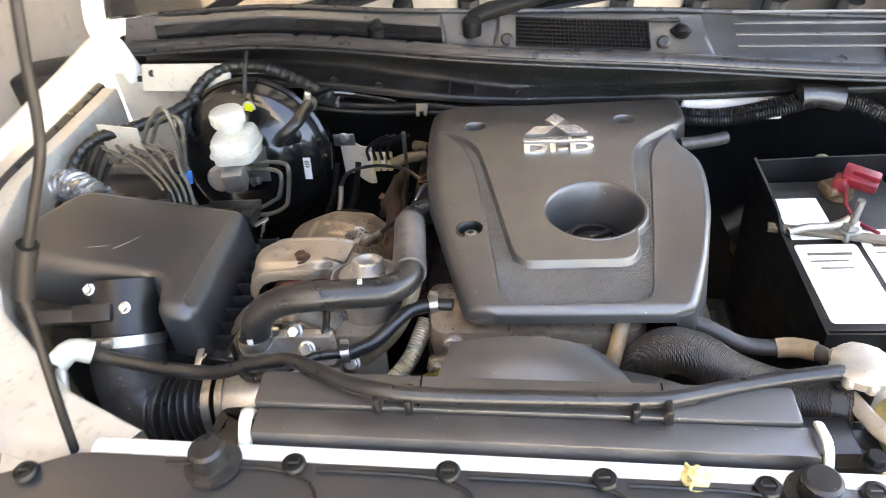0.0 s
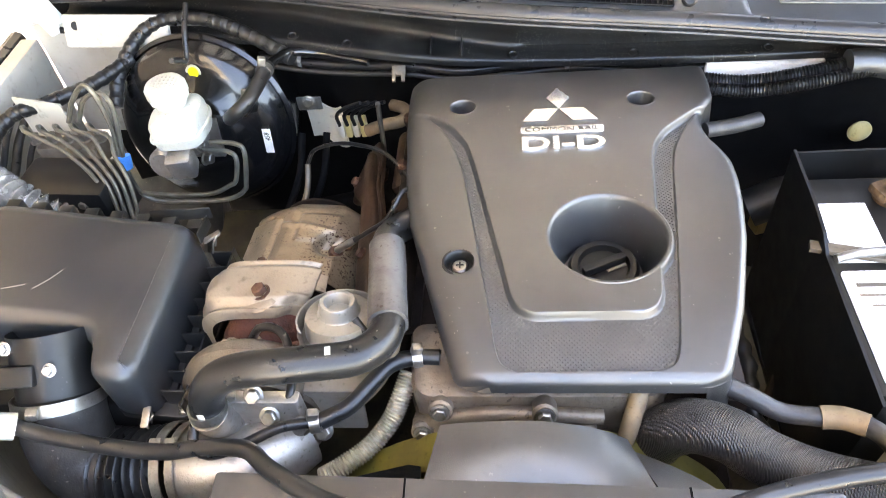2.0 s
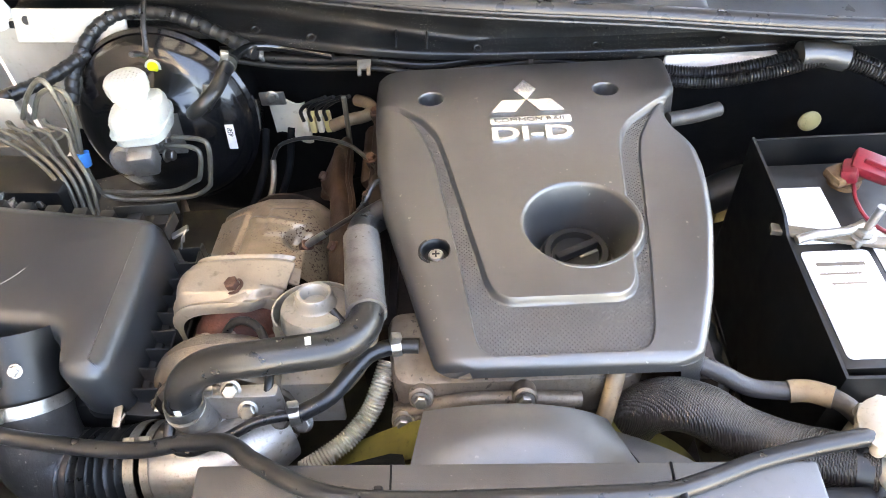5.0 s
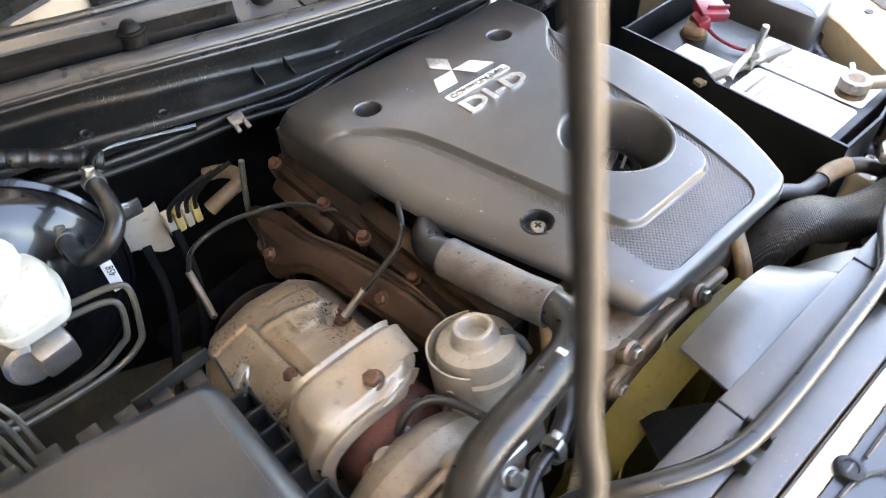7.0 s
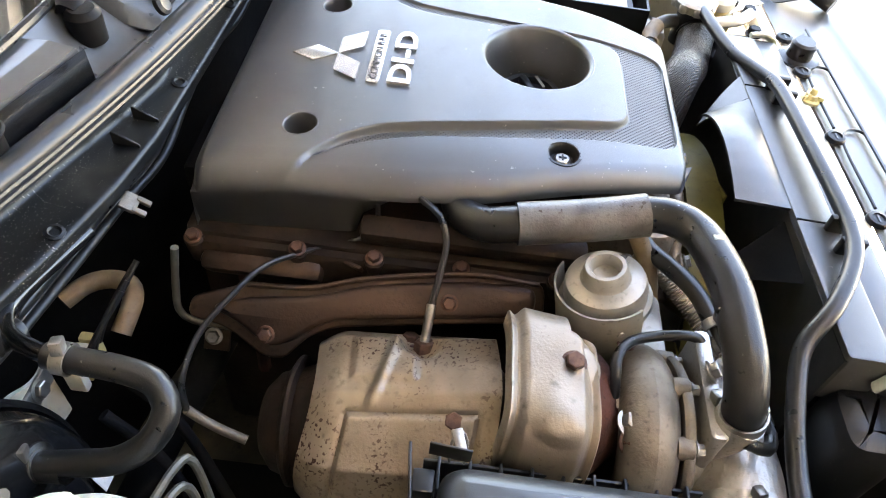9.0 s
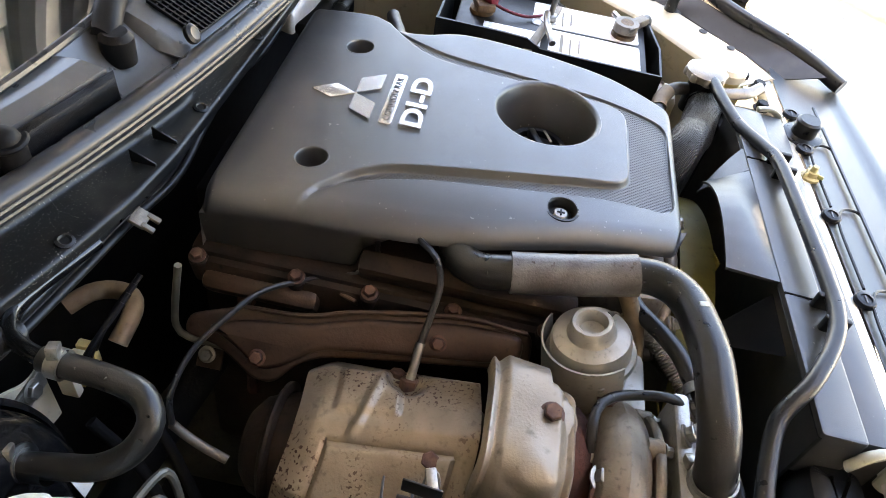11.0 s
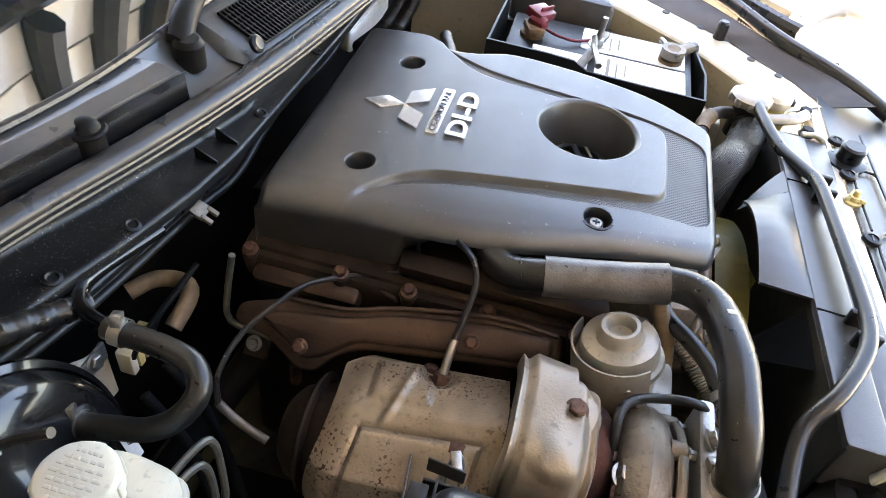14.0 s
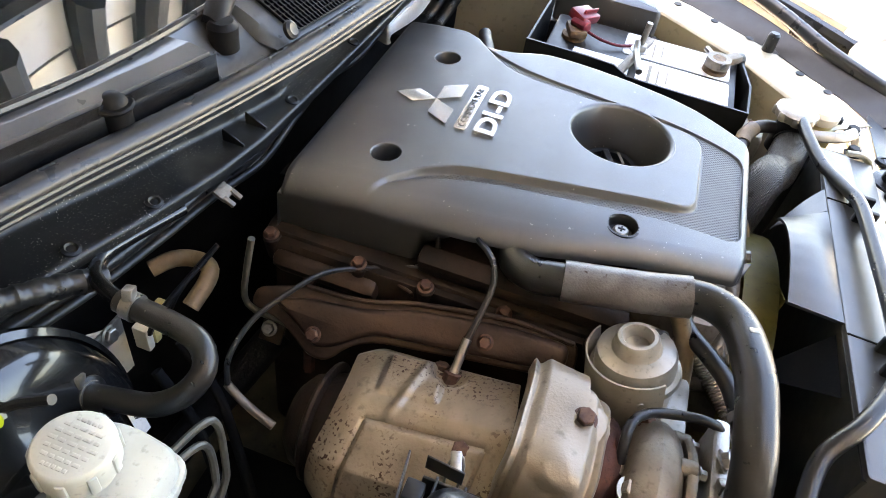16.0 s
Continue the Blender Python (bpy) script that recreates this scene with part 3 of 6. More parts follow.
for k in range(8):
    pts = [(x, interp(x, SEAL) + 0.0137 + 0.043 * k / 7, seal_z(x) + 0.0004 + 0.0232 * k / 7) for x in (-0.012, 0.05, 0.11, 0.173)]
    part("grille_rail", tube(pts, 0.0010, 5, 0.03), "wiper", car)
for x, z in ((-0.025, 1.128), (0.188, 1.122)):
    part("grille_plug", lathe([(0.009, 0), (0.009, 0.004), (0.006, 0.006), (0, 0.005)], (x, interp(x, SEAL) + 0.012, z + 0.006), (0, -0.85, 0.5), 18), "black", car)
for k in range(6):
    part("louvre", box((0.10 + 0.0 * k, interp(0.10, SEAL) + 0.068 + 0.004 * k, seal_z(0.1) + 0.0165 - 0.0004 * k), (0.24, 0.0018, 0.004), 0.001, (0, 0, -8)), "black", car)
for k in range(4):
    part("cowl_rib", box((0.46, interp(0.46, SEAL) + 0.03 + 0.018 * k, seal_z(0.46) + 0.012 + 0.009 * k), (0.34, 0.006, 0.0024), 0.001, (0, 2, -3)), "cowl", car)

# windscreen


def screen(u, v):
    x = -0.72 + 1.5 * u
    ys = interp(max(-0.6, min(0.6, x)), SEAL)
    return Vector((x, ys + depth(x) + 0.95 * v + 0.05 * x * x, seal_z(x) + 0.026 + 0.50 * v))


part("windscreen", sheet(screen, 30, 14, (0, 0.002, -0.005)), "glass", car, "dark windscreen with reflections")
part("screen_edge", tube([(x, interp(x, SEAL) + depth(x), seal_z(x) + 0.026) for x in (-0.6, -0.4, -0.2, 0, 0.2, 0.4, 0.6)], 0.004, 8, 0.03), "seal", car)

for s in (-1, 1):
    part("tyre", lathe([(0.22, -0.1), (0.34, -0.11), (0.37, -0.09), (0.37, 0.09), (0.34, 0.11), (0.22, 0.1)], (s * 0.68, 1.35, 0.37), (1, 0, 0), 40), "rubberdust", car, "black tyre")

# open hood, hinged behind the cowl and held by the rod


def hood(u, v):
    x = -0.74 + 1.48 * u
    e = 4 * (u - 0.5) ** 2
    return Vector((x, 1.13 - 0.68 * v + 0.02 * e, 1.25 + 0.86 * v + 0.035 * (1 - e) * math.sin(v * 3.1)))


hd = part("hood", sheet(hood, 24, 24, (0, 0.012, 0.012)), "under", car, "raised hood with a dark pad underneath")
part("hood_rib", tube([(-0.66, 1.10, 1.27), (-0.66, 0.55, 1.97), (0.0, 0.50, 2.03), (0.66, 0.55, 1.97), (0.66, 1.10, 1.27)], 0.02, 8, 0.05), "under", hd)
# Dark bars added so that the windscreen mirrors stripes between the bright plates.
for k in range(9):
    x = -0.46 + 0.125 * k
    part("mirror_bar", tube([(x, 1.10, 1.262), (x, 0.80, 1.66), (x, 0.52, 1.99)], 0.019, 8, 0.05), "beam", hd, "dark bar added under the hood, mirrored as a stripe")
# White plates added under the hood to give the windscreen something bright to mirror.
for k in range(6):
    for j in range(4):
        q, w = hood((0.28 + 0.125 * (k + 0.5)) / 1.48, 0.05 + 0.085 * j), Vector((0, -0.62, -0.785))
        part("mirror_panel", box(q + 0.006 * w, (0.088, 0.0035, 0.088), 0.001, (38.3, 0, 0)), "white", hd)
part("hood_edge", tube([(-0.74, 1.14, 1.25), (-0.3, 1.125, 1.257), (0.3, 1.125, 1.257), (0.74, 1.14, 1.25)], 0.014, 8, 0.05), "seal", hd, "black rubber edge of the hood")
for s in (-1, 1):
    hg = part("hood_hinge", tube([(s * 0.66, 1.09, 1.06), (s * 0.665, 1.07, 1.12), (s * 0.67, 1.05, 1.17), (s * 0.67, 1.09, 1.25)], 0.016, 10, flat=0.35), "white", car, "white painted hood hinge")
    part("hinge_bolt", hexbolt((s * 0.655, 1.045, 1.13), (-0.3 * s, -1, 0.2), 0.008), "white", hg)

# hood prop
rod = thing("prop_rod", (-0.400, 0.345, 1.01), "black steel hood prop rod with a foam grip", "rod")
part("shaft", tube([(-0.400, 0.345, 1.010), (-0.392, 0.358, 1.10), (-0.389, 0.373, 1.165), (-0.386, 0.380, 1.20), (-0.368, 0.384, 1.235), (-0.352, 0.388, 1.265), (-0.330, 0.395, 1.307), (-0.325, 0.405, 1.335), (-0.317, 0.421, 1.398), (-0.284, 0.49, 1.63), (-0.235, 0.585, 1.95)], 0.0040, 10), "rod", rod)
part("grip", tube([(-0.387, 0.379, 1.195), (-0.378, 0.382, 1.217), (-0.366, 0.385, 1.240)], 0.0082, 14), "rod", rod, "black foam grip")
part("pivot", box((-0.400, 0.345, 1.016), (0.03, 0.02, 0.012), 0.003), "nylon", rod, "white pivot bush")

# wipers and nozzles
for px, tipx, lab in ((-0.077, -0.62, "black wiper arm parked on the windscreen"), (0.50, -0.02, "black wiper arm parked on the windscreen"), (-0.52, -0.75, "black wiper arm parked on the windscreen")):
    ys = interp(px, SEAL)
    zb = seal_z(px) + 0.02
    w = thing("wiper", (px, ys + 0.042, zb), lab, "wiper", "windscreen wipers")
    part("pivot_cap", lathe([(0.014, -0.02), (0.014, 0.002), (0.010, 0.007), (0, 0.008)], (px, ys + 0.042, zb), n=20), "wiper", w)
    d = 1 if px < 0.2 else 1
    way = smooth_path([(px - 0.006, ys + 0.046, zb + 0.002), (px + 0.022, ys + 0.056, zb + 0.012), (px + 0.096, ys + 0.074, zb + 0.022), (px + 0.22, ys + 0.10, zb + 0.050), (px + 0.36, ys + 0.14, zb + 0.085)], 0.008)

    def arm(u, v, way=way):
        q = way[min(len(way) - 1, int(u * (len(way) - 1) + 0.5))]
        wd = 0.030 - 0.017 * min(1.0, u * 2.2)
        return q + Vector((-0.15, -0.85, -0.45)) * ((v - 0.5) * wd) + Vector((-0.1, -0.4, 0.9)) * (0.006 * math.sin(math.pi * v) ** 0.6)
    part("arm", sheet(arm, len(way) - 1, 10, (0.002, 0.004, -0.009)), "wiper", w)
    part("blade", tube([(px - 0.14, ys + 0.225, zb + 0.105), (px + 0.2, ys + 0.25, zb + 0.12), (px + 0.5, ys + 0.24, zb + 0.115)], 0.007, 8, 0.02), "rubber", w)
for x in (-0.219, 0.218):
    ys = interp(x, SEAL) + (0.018 if x < 0 else 0.050)
    nz = thing("washer_nozzle", (x, ys, seal_z(x) + 0.012), "black washer nozzle on the cowl", "nozzle", "washer nozzles")
    part("base", lathe([(0.0125, -0.020), (0.0125, 0.006), (0.0145, 0.008), (0.0155, 0.010), (0.0140, 0.0115), (0, 0.012)], (x, ys, seal_z(x) + 0.004), n=32), "wiper", nz)
    part("head", lathe([(0.0115, -0.001), (0.0110, 0.002), (0.0088, 0.0055), (0.0050, 0.008), (0, 0.009)], (x, ys, seal_z(x) + 0.015), (0, -0.25, 1), 28), "wiper", nz)

# ---- engine cover ----
LEFT = [(0.505, -0.050), (0.509, -0.059), (0.516, -0.065), (0.53, -0.070), (0.555, -0.078), (0.613, -0.095), (0.695, -0.118), (0.76, -0.128), (0.841, -0.134), (0.90, -0.137), (0.945, -0.137)]
RIGHT = [(0.505, 0.142), (0.509, 0.152), (0.516, 0.159), (0.54, 0.168), (0.58, 0.181), (0.659, 0.200), (0.70, 0.206), (0.735, 0.209), (0.762, 0.208), (0.782, 0.201), (0.798, 0.193), (0.820, 0.189), (0.838, 0.191), (0.850, 0.198), (0.866, 0.209), (0.90, 0.212), (0.945, 0.213)]
INNER = [(-0.135, 0.866), (-0.108, 0.851), (-0.080, 0.826), (-0.062, 0.795), (-0.052, 0.755), (-0.031, 0.653), (-0.018, 0.590), (-0.012, 0.576), (0.000, 0.569), (0.098, 0.570), (0.108, 0.576), (0.113, 0.588), (0.120, 0.680), (0.127, 0.760), (0.133, 0.785), (0.145, 0.806), (0.184, 0.842), (0.26, 0.88), (0.26, 1.1), (-0.26, 1.1), (-0.26, 0.90)]
OUTER = [(-0.137, 0.8665), (-0.112, 0.8535), (-0.094, 0.832), (-0.082, 0.808), (-0.072, 0.780), (-0.064, 0.750), (-0.041, 0.605), (-0.031, 0.540), (-0.027, 0.527), (-0.015, 0.520), (0.104, 0.521), (0.116, 0.526), (0.121, 0.538), (0.136, 0.654), (0.147, 0.750), (0.153, 0.780), (0.165, 0.806), (0.185, 0.841), (0.27, 0.88), (0.27, 1.1), (-0.27, 1.1), (-0.27, 0.90)]


def signed(px, py, poly):
    """Distance to a polygon's outline, negative inside (arrays)."""
    d = np.full(px.shape, 1e9)
    inside = np.zeros(px.shape, bool)
    for (ax, ay), (bx, by) in zip(poly, poly[1:] + poly[:1]):
        ex, ey = bx - ax, by - ay
        t = np.clip(((px - ax) * ex + (py - ay) * ey) / (ex * ex + ey * ey), 0, 1)
        d = np.minimum(d, (px - ax - t * ex) ** 2 + (py - ay - t * ey) ** 2)
        c = ((ay > py) != (by > py))
        with np.errstate(divide="ignore", invalid="ignore"):
            c &= px < (bx - ax) * (py - ay) / (by - ay if by != ay else 1e-9) + ax
        inside ^= c
    return np.where(inside, -np.sqrt(d), np.sqrt(d))


def step(x):
    x = np.clip(x, 0, 1)
    return x * x * (3 - 2 * x)


INNER, OUTER = [[tuple(q) for q in round_poly(p, 0.010, 4)] for p in (INNER, OUTER)]
HOLES = [(-0.069, 0.863, 0.0145), (0.130, 0.867, 0.0145), (-0.064, 0.631, 0.0135), (0.0725, 0.655, 0.0545)]


def blur(table, pts):
    ys, xs = [a for a, _ in table], [b for _, b in table]
    return sum(np.interp(pts + o, ys, xs) for o in (-0.006, -0.003, 0, 0.003, 0.006)) / 5


def crown(y):
    """How far the cover's top falls towards its front and its rear."""
    return 0.0085 * (np.clip(y - 0.76, 0, 1) / 0.136) ** 2 + 0.018 * np.clip((0.62 - y) / 0.12, 0, 1) ** 1.8


def settled(bm):
    """Lets a badge follow the cover's crown."""
    for v in bm.verts:
        v.co.z -= float(crown(v.co.y))
    return bm


def relief(X, Y):
    """Distances to the inner panel and to the band, and the height of the cover's top."""
    dI = np.minimum(signed(X, Y, INNER), np.hypot(X - 0.0725, Y - 0.655) - 0.0585)
    dO = signed(X, Y, OUTER)
    fade = step((X + 0.140) / 0.040)
    Z = 1.0635 + fade * (0.0080 * step((-dI + 0.0032) / 0.0042) - 0.0028 * step((-dO + 0.0006) / 0.0012))
    Z = Z - 0.006 * np.clip((0.0 - X) / 0.12, 0, 1) ** 2 * step(dO / 0.05)
    return dI, dO, Z - crown(Y)


def engine_cover():
    cover = thing("engine_cover", (0.04, 0.72, 0.97), "dark grey plastic engine cover with silver badges, lightly dusty", "engine cover")
    R = 0.009
    edge = R * np.array([0, 0.02, 0.06, 0.12, 0.2, 0.3, 0.42, 0.56, 0.72, 0.9])
    y0, y1 = 0.511, 0.943
    ys = np.concatenate([y0 + edge, np.linspace(y0 + R, y1 - R, 380), y1 - edge[::-1]])
    lx, rx = blur(LEFT, np.clip(ys, 0.511, 1)), blur(RIGHT, np.clip(ys, 0.511, 1))
    corner = 0.012 * (1 - np.sqrt(1 - (1 - np.clip((ys - y0) / 0.012, 0, 1)) ** 2))
    lx, rx = lx + corner, rx - corner
    mid = np.linspace(0, 1, 300)
    # the shoulder over the turbocharger side is broad, the other edges are tight
    RL, wide = 0.022, np.concatenate([edge / R * 0.022, [0.0205, 0.0213]])
    X = np.stack([np.concatenate([a + wide, a + RL + (b - a - RL - R) * mid, b - edge[::-1]]) for a, b in zip(lx, rx)])
    Y = np.repeat(ys[:, None], X.shape[1], 1)
    dl = np.clip(1 - (X - lx[:, None]) / RL, 0, 1)
    dx, dy = np.maximum(dl, np.clip(1 - (rx[:, None] - X) / R, 0, 1)), np.clip(1 - np.minimum(Y - y0, y1 - Y) / R, 0, 1)
    dd = np.clip(np.hypot(dx, dy), 0, 1)
    drop = (R + 0.007 * step(dl * 1.5)) * (1 - np.sqrt(np.maximum(1 - dd * dd, 0)))
    dI, dO, Z = relief(X, Y)
    Z = Z - drop
    bm = bmesh.new()
    rows, cols = X.shape
    vs = [[bm.verts.new((X[i, j], Y[i, j], Z[i, j])) for j in range(cols)] for i in range(rows)]
    cut = np.zeros(X.shape, bool)
    for cx, cy, r in HOLES:
        far = np.hypot(X - cx, Y - cy)
        cut |= far < r + 0.0004
        for i, j in zip(*np.nonzero((far >= r + 0.0004) & (far < r + 0.0014))):
            k = (r + 0.0004) / far[i, j]
            vs[i][j].co.x, vs[i][j].co.y = cx + (X[i, j] - cx) * k, cy + (Y[i, j] - cy) * k
    for i in range(rows - 1):
        for j in range(cols - 1):
            if cut[i, j] or cut[i + 1, j] or cut[i, j + 1] or cut[i + 1, j + 1]:
                continue
            f = bm.faces.new((vs[i][j], vs[i][j + 1], vs[i + 1][j + 1], vs[i + 1][j]))
            if dO[i, j] < -0.0008 and dI[i, j] > 0.0030:
                f.material_index = 1
    # side walls
    loop = [(0, j) for j in range(cols)] + [(i, cols - 1) for i in range(1, rows)] + [(rows - 1, j) for j in range(cols - 2, -1, -1)] + [(i, 0) for i in range(rows - 2, 0, -1)]
    prev = [vs[i][j] for i, j in loop]

    def low(i, j):
        y = Y[i, j]
        if j == 0:
            return float(np.interp(y, [0.505, 0.60, 0.70, 0.775, 0.80, 0.81, 0.94], [1.040, 1.038, 1.036, 1.030, 1.012, 0.975, 0.960]))
        if j == cols - 1:
            return 0.990
        return 1.033 if i == 0 else 0.965
    for k in (0.15, 0.55, 1.0):
        ring = []
        for i, j in loop:
            z = Z[i, j] + (low(i, j) - Z[i, j]) * k
            o = (0.006 if j in (0, cols - 1) else 0.0012) * k
            ring.append(bm.verts.new((X[i, j] + 2.2 * o * (j == 0) + o * (j == cols - 1), Y[i, j] - o * (i == 0) + o * (i == rows - 1), z)))
        for a in range(len(loop)):
            b = (a + 1) % len(loop)
            bm.faces.new((prev[a], ring[a], ring[b], prev[b]))
        prev = ring
    part("shell", bm, ["cover", "band"], cover)
    # raised studs of the textured band
    pitch, bm = 0.0043, bmesh.new()
    gx, gy = np.meshgrid(np.arange(-0.14, 0.2, pitch), np.arange(0.51, 0.87, pitch))
    gx = np.concatenate([gx.ravel(), gx.ravel() + pitch / 2])
    gy = np.concatenate([gy.ravel(), gy.ravel() + pitch / 2])
    sI, sO, sz = relief(gx, gy)
    for x, y, z in zip(*(a[(sO < -0.0018) & (sI > 0.0042)] for a in (gx, gy, sz))):
        b = [bm.verts.new((x + 0.0016 * dx, y + 0.0016 * dy, z - 0.0003)) for dx, dy in ((1, 0), (0, 1), (-1, 0), (0, -1))]
        t = [bm.verts.new((x + 0.0007 * dx, y + 0.0007 * dy, z + 0.0007)) for dx, dy in ((1, 0), (0, 1), (-1, 0), (0, -1))]
        for k in range(4):
            bm.faces.new((b[k], b[(k + 1) % 4], t[(k + 1) % 4], t[k]))
        bm.faces.new(t)
    tagged(part("studs", bm, "band", cover, "fine moulded studs"), kind="stuff")
    zt = 1.0686
    well = part("oil_well", lathe([(0.0580, zt - 0.0010), (0.0570, zt + 0.0002), (0.0556, zt + 0.0002), (0.0538, zt - 0.0008), (0.0520, zt - 0.004), (0.047, zt - 0.027), (0.0410, zt - 0.046), (0.0385, zt - 0.057), (0.0, zt - 0.059)], (0.0725, 0.655, 0), n=64), "cover", cover, "smooth funnel round the oil filler cap")
    cap = part("oil_cap", lathe([(0.034, -0.058), (0.034, -0.046), (0.031, -0.042), (0.025, -0.042), (0.023, -0.048), (0, -0.048)], (0.0725, 0.655, zt), n=36), "black", well, "black ribbed oil filler cap")
    part("cap_grip", box((0.0725, 0.655, zt - 0.042), (0.046, 0.008, 0.010), 0.002, (0, 0, 25)), "black", well)
    part("cap_mark", box((0.083, 0.646, zt - 0.0366), (0.020, 0.003, 0.0008), 0, (0, 0, 25)), "aludust", well, "pale worn print")
    for cx, cy, r in HOLES[:2]:
        part("bolt_well", lathe([(r + 0.0026, -0.0010), (r + 0.0018, 0.0002), (r + 0.0006, 0.0001), (r, -0.0006), (r - 0.0006, -0.002), (r - 0.0015, -0.022), (0, -0.024)], (cx, cy, 1.0687 - float(crown(cy))), (0, 0.095, 1), n=40), "cover", cover)
    cx, cy, r = HOLES[2]
    z = 1.0619
    sw = part("bolt_well", lathe([(r + 0.0036, z - 0.0014), (r + 0.003, z + 0.0005), (r + 0.0008, z + 0.0005), (r, z - 0.0004), (r - 0.001, z - 0.002), (r - 0.002, z - 0.009), (0, z - 0.009)], (cx, cy, 0), n=36), "black", cover)
    screw = part("screw", lathe([(0.0075, z - 0.009), (0.0075, z - 0.0065), (0.006, z - 0.005), (0, z - 0.0045)], (cx, cy, 0), n=24), "steel", sw, "steel cross-head screw")
    # The slot's shade is painted as two dark bars on the head.
    part("screw_slot", box((cx, cy, z - 0.0043), (0.007, 0.0014, 0.001), 0), "ink", sw)
    part("screw_slot", box((cx, cy, z - 0.0043), (0.0014, 0.007, 0.0011), 0), "ink", sw)
    # badges: three lozenges, a name bar and raised letters
    zb = 1.0712
    a = 0.026
    for pts in ([(0.0385, 0.8942), (0.0385 - a / 2, 0.8717), (0.0385, 0.8492), (0.0385 + a / 2, 0.8717)],
                [(0.0375, 0.8490), (0.0375 - a / 2, 0.8265), (0.0375 - 1.5 * a, 0.8265), (0.0375 - a, 0.8490)],
                [(0.0395, 0.8490), (0.0395 + a, 0.8490), (0.0395 + 1.5 * a, 0.8265), (0.0395 + a / 2, 0.8265)]):
        part("badge_lozenge", settled(slab(pts, zb - 0.004, zb - 0.0005, 0.0005)), "chrome", cover, "satin silver lozenge badge")
    plate = part("name_bar", settled(slab(round_poly([(-0.0045, 0.8040), (0.0840, 0.8040), (0.0840, 0.8170), (-0.0045, 0.8170)], 0.004), zb - 0.004, zb - 0.0008, 0.0005)), "chrome", cover, "silver bar with dark capitals")
    lettering("COMMON RAIL", 0.079, 0.0072, (0.0398, 0.8105, zb - 0.0008 - float(crown(0.8105))), 0.0004, "ink", plate, "lettering")
    lettering("DI-D", 0.0865, 0.0215, (0.0400, 0.7860, zb - 0.0038 - float(crown(0.786))), 0.0042, "chrome", cover, "raised_letters", "satin silver raised capitals", bold=0.028)
    part("nub", tube([(0.198, 0.835, 1.040), (0.225, 0.842, 1.038), (0.245, 0.850, 1.036), (0.262, 0.856, 1.036)], 0.0085, 12), "rubberdust", cover, "grey rubber vent stub")


engine_cover()

# ---- engine under the cover ----
eng = thing("engine_block", (0.04, 0.72, 0.62), "grimy brown engine block under the cover", "engine")
part("head", box((0.04, 0.73, 0.90), (0.30, 0.42, 0.20), 0.015), "block", eng)
part("crankcase", box((0.04, 0.74, 0.72), (0.34, 0.46, 0.22), 0.02), "block", eng)
part("front_case", slab(round_poly([(-0.105, 0.515), (0.115, 0.515), (0.125, 0.60), (-0.115, 0.60)], 0.02), 0.70, 1.016, 0.012), "case", eng, "dirty cast aluminium front case")
part("case_lobe", lathe([(0.05, 0), (0.05, 0.02), (0.043, 0.026), (0.03, 0.026), (0.026, 0.018), (0, 0.018)], (-0.055, 0.520, 0.945), (0, -1, 0.25), 32), "case", eng)
part("case_rib", tube([(-0.105, 0.512, 0.975), (-0.05, 0.508, 1.0), (0.0, 0.508, 1.002), (0.06, 0.509, 0.995)], 0.007, 10), "case", eng)
for x, y, z in ((-0.098, 0.500, 0.975), (-0.080, 0.505, 1.005), (0.01, 0.500, 1.008), (0.045, 0.488, 0.985), (-0.10, 0.505, 0.935)):
    part("case_boss", lathe([(0.011, -0.02), (0.011, 0.004), (0.009, 0.006), (0, 0.006)], (x, y + 0.006, z), (0, -0.9, 0.45), 20), "case", eng)
    part("case_bolt", hexbolt((x, y, z + 0.003), (0, -0.9, 0.45), 0.0062), "steel", eng)
part("side_cover", slab([(-0.150, 0.60), (-0.10, 0.60), (-0.10, 0.94), (-0.150, 0.94)], 0.86, 0.985, 0.006), "block", eng, "grimy side of the cylinder head")
for y, z in ((0.90, 0.945), (0.667, 0.968), (0.76, 0.965)):
    part("head_bolt", hexbolt((-0.151, y, z), (-0.75, 0, 0.65), 0.0068, h=0.009), "bolt", eng)
part("spark_rail", box((-0.128, 0.70, 1.003), (0.022, 0.20, 0.026), 0.006, (0, -20, 0)), "block", eng, "grimy cast rail")
part("pipe_stub", tube([(0.092, 0.524, 1.022), (0.080, 0.496, 0.99), (0.070, 0.484, 0.945)], 0.008, 12), "tan", eng, "tan dusty dipstick tube")


# manifold shield: a long pressed tongue with a wide rear end, tilted outwards
def tilted(bm):
    """Turns a plate drawn in (along, down the slope) into its place over the manifold."""
    k = math.sqrt(0.5)
    m = Matrix(((0, -k, -k, -0.189), (1, 0, 0, 0), (0, -k, k, 0.966), (0, 0, 0, 1)))
    bmesh.ops.transform(bm, matrix=m, verts=bm.verts)
    return bm


msh = thing("manifold_shield", (-0.17, 0.78, 0.90), "browned pressed-steel shield over the exhaust manifold", "heat shield")
TONGUE = round_poly([(0.634, -0.043), (0.70, -0.041), (0.785, -0.028), (0.835, -0.014), (0.892, -0.010), (0.938, 0.006), (0.940, 0.024), (0.905, 0.030), (0.870, 0.052), (0.852, 0.052), (0.834, 0.030), (0.812, 0.019), (0.727, 0.006), (0.668, -0.002), (0.632, -0.006)], 0.014, 5)
mp = part("plate", tilted(slab(TONGUE, -0.010, -0.004, 0.003)), "shieldbrown", msh, "rimmed shield plate", 60)
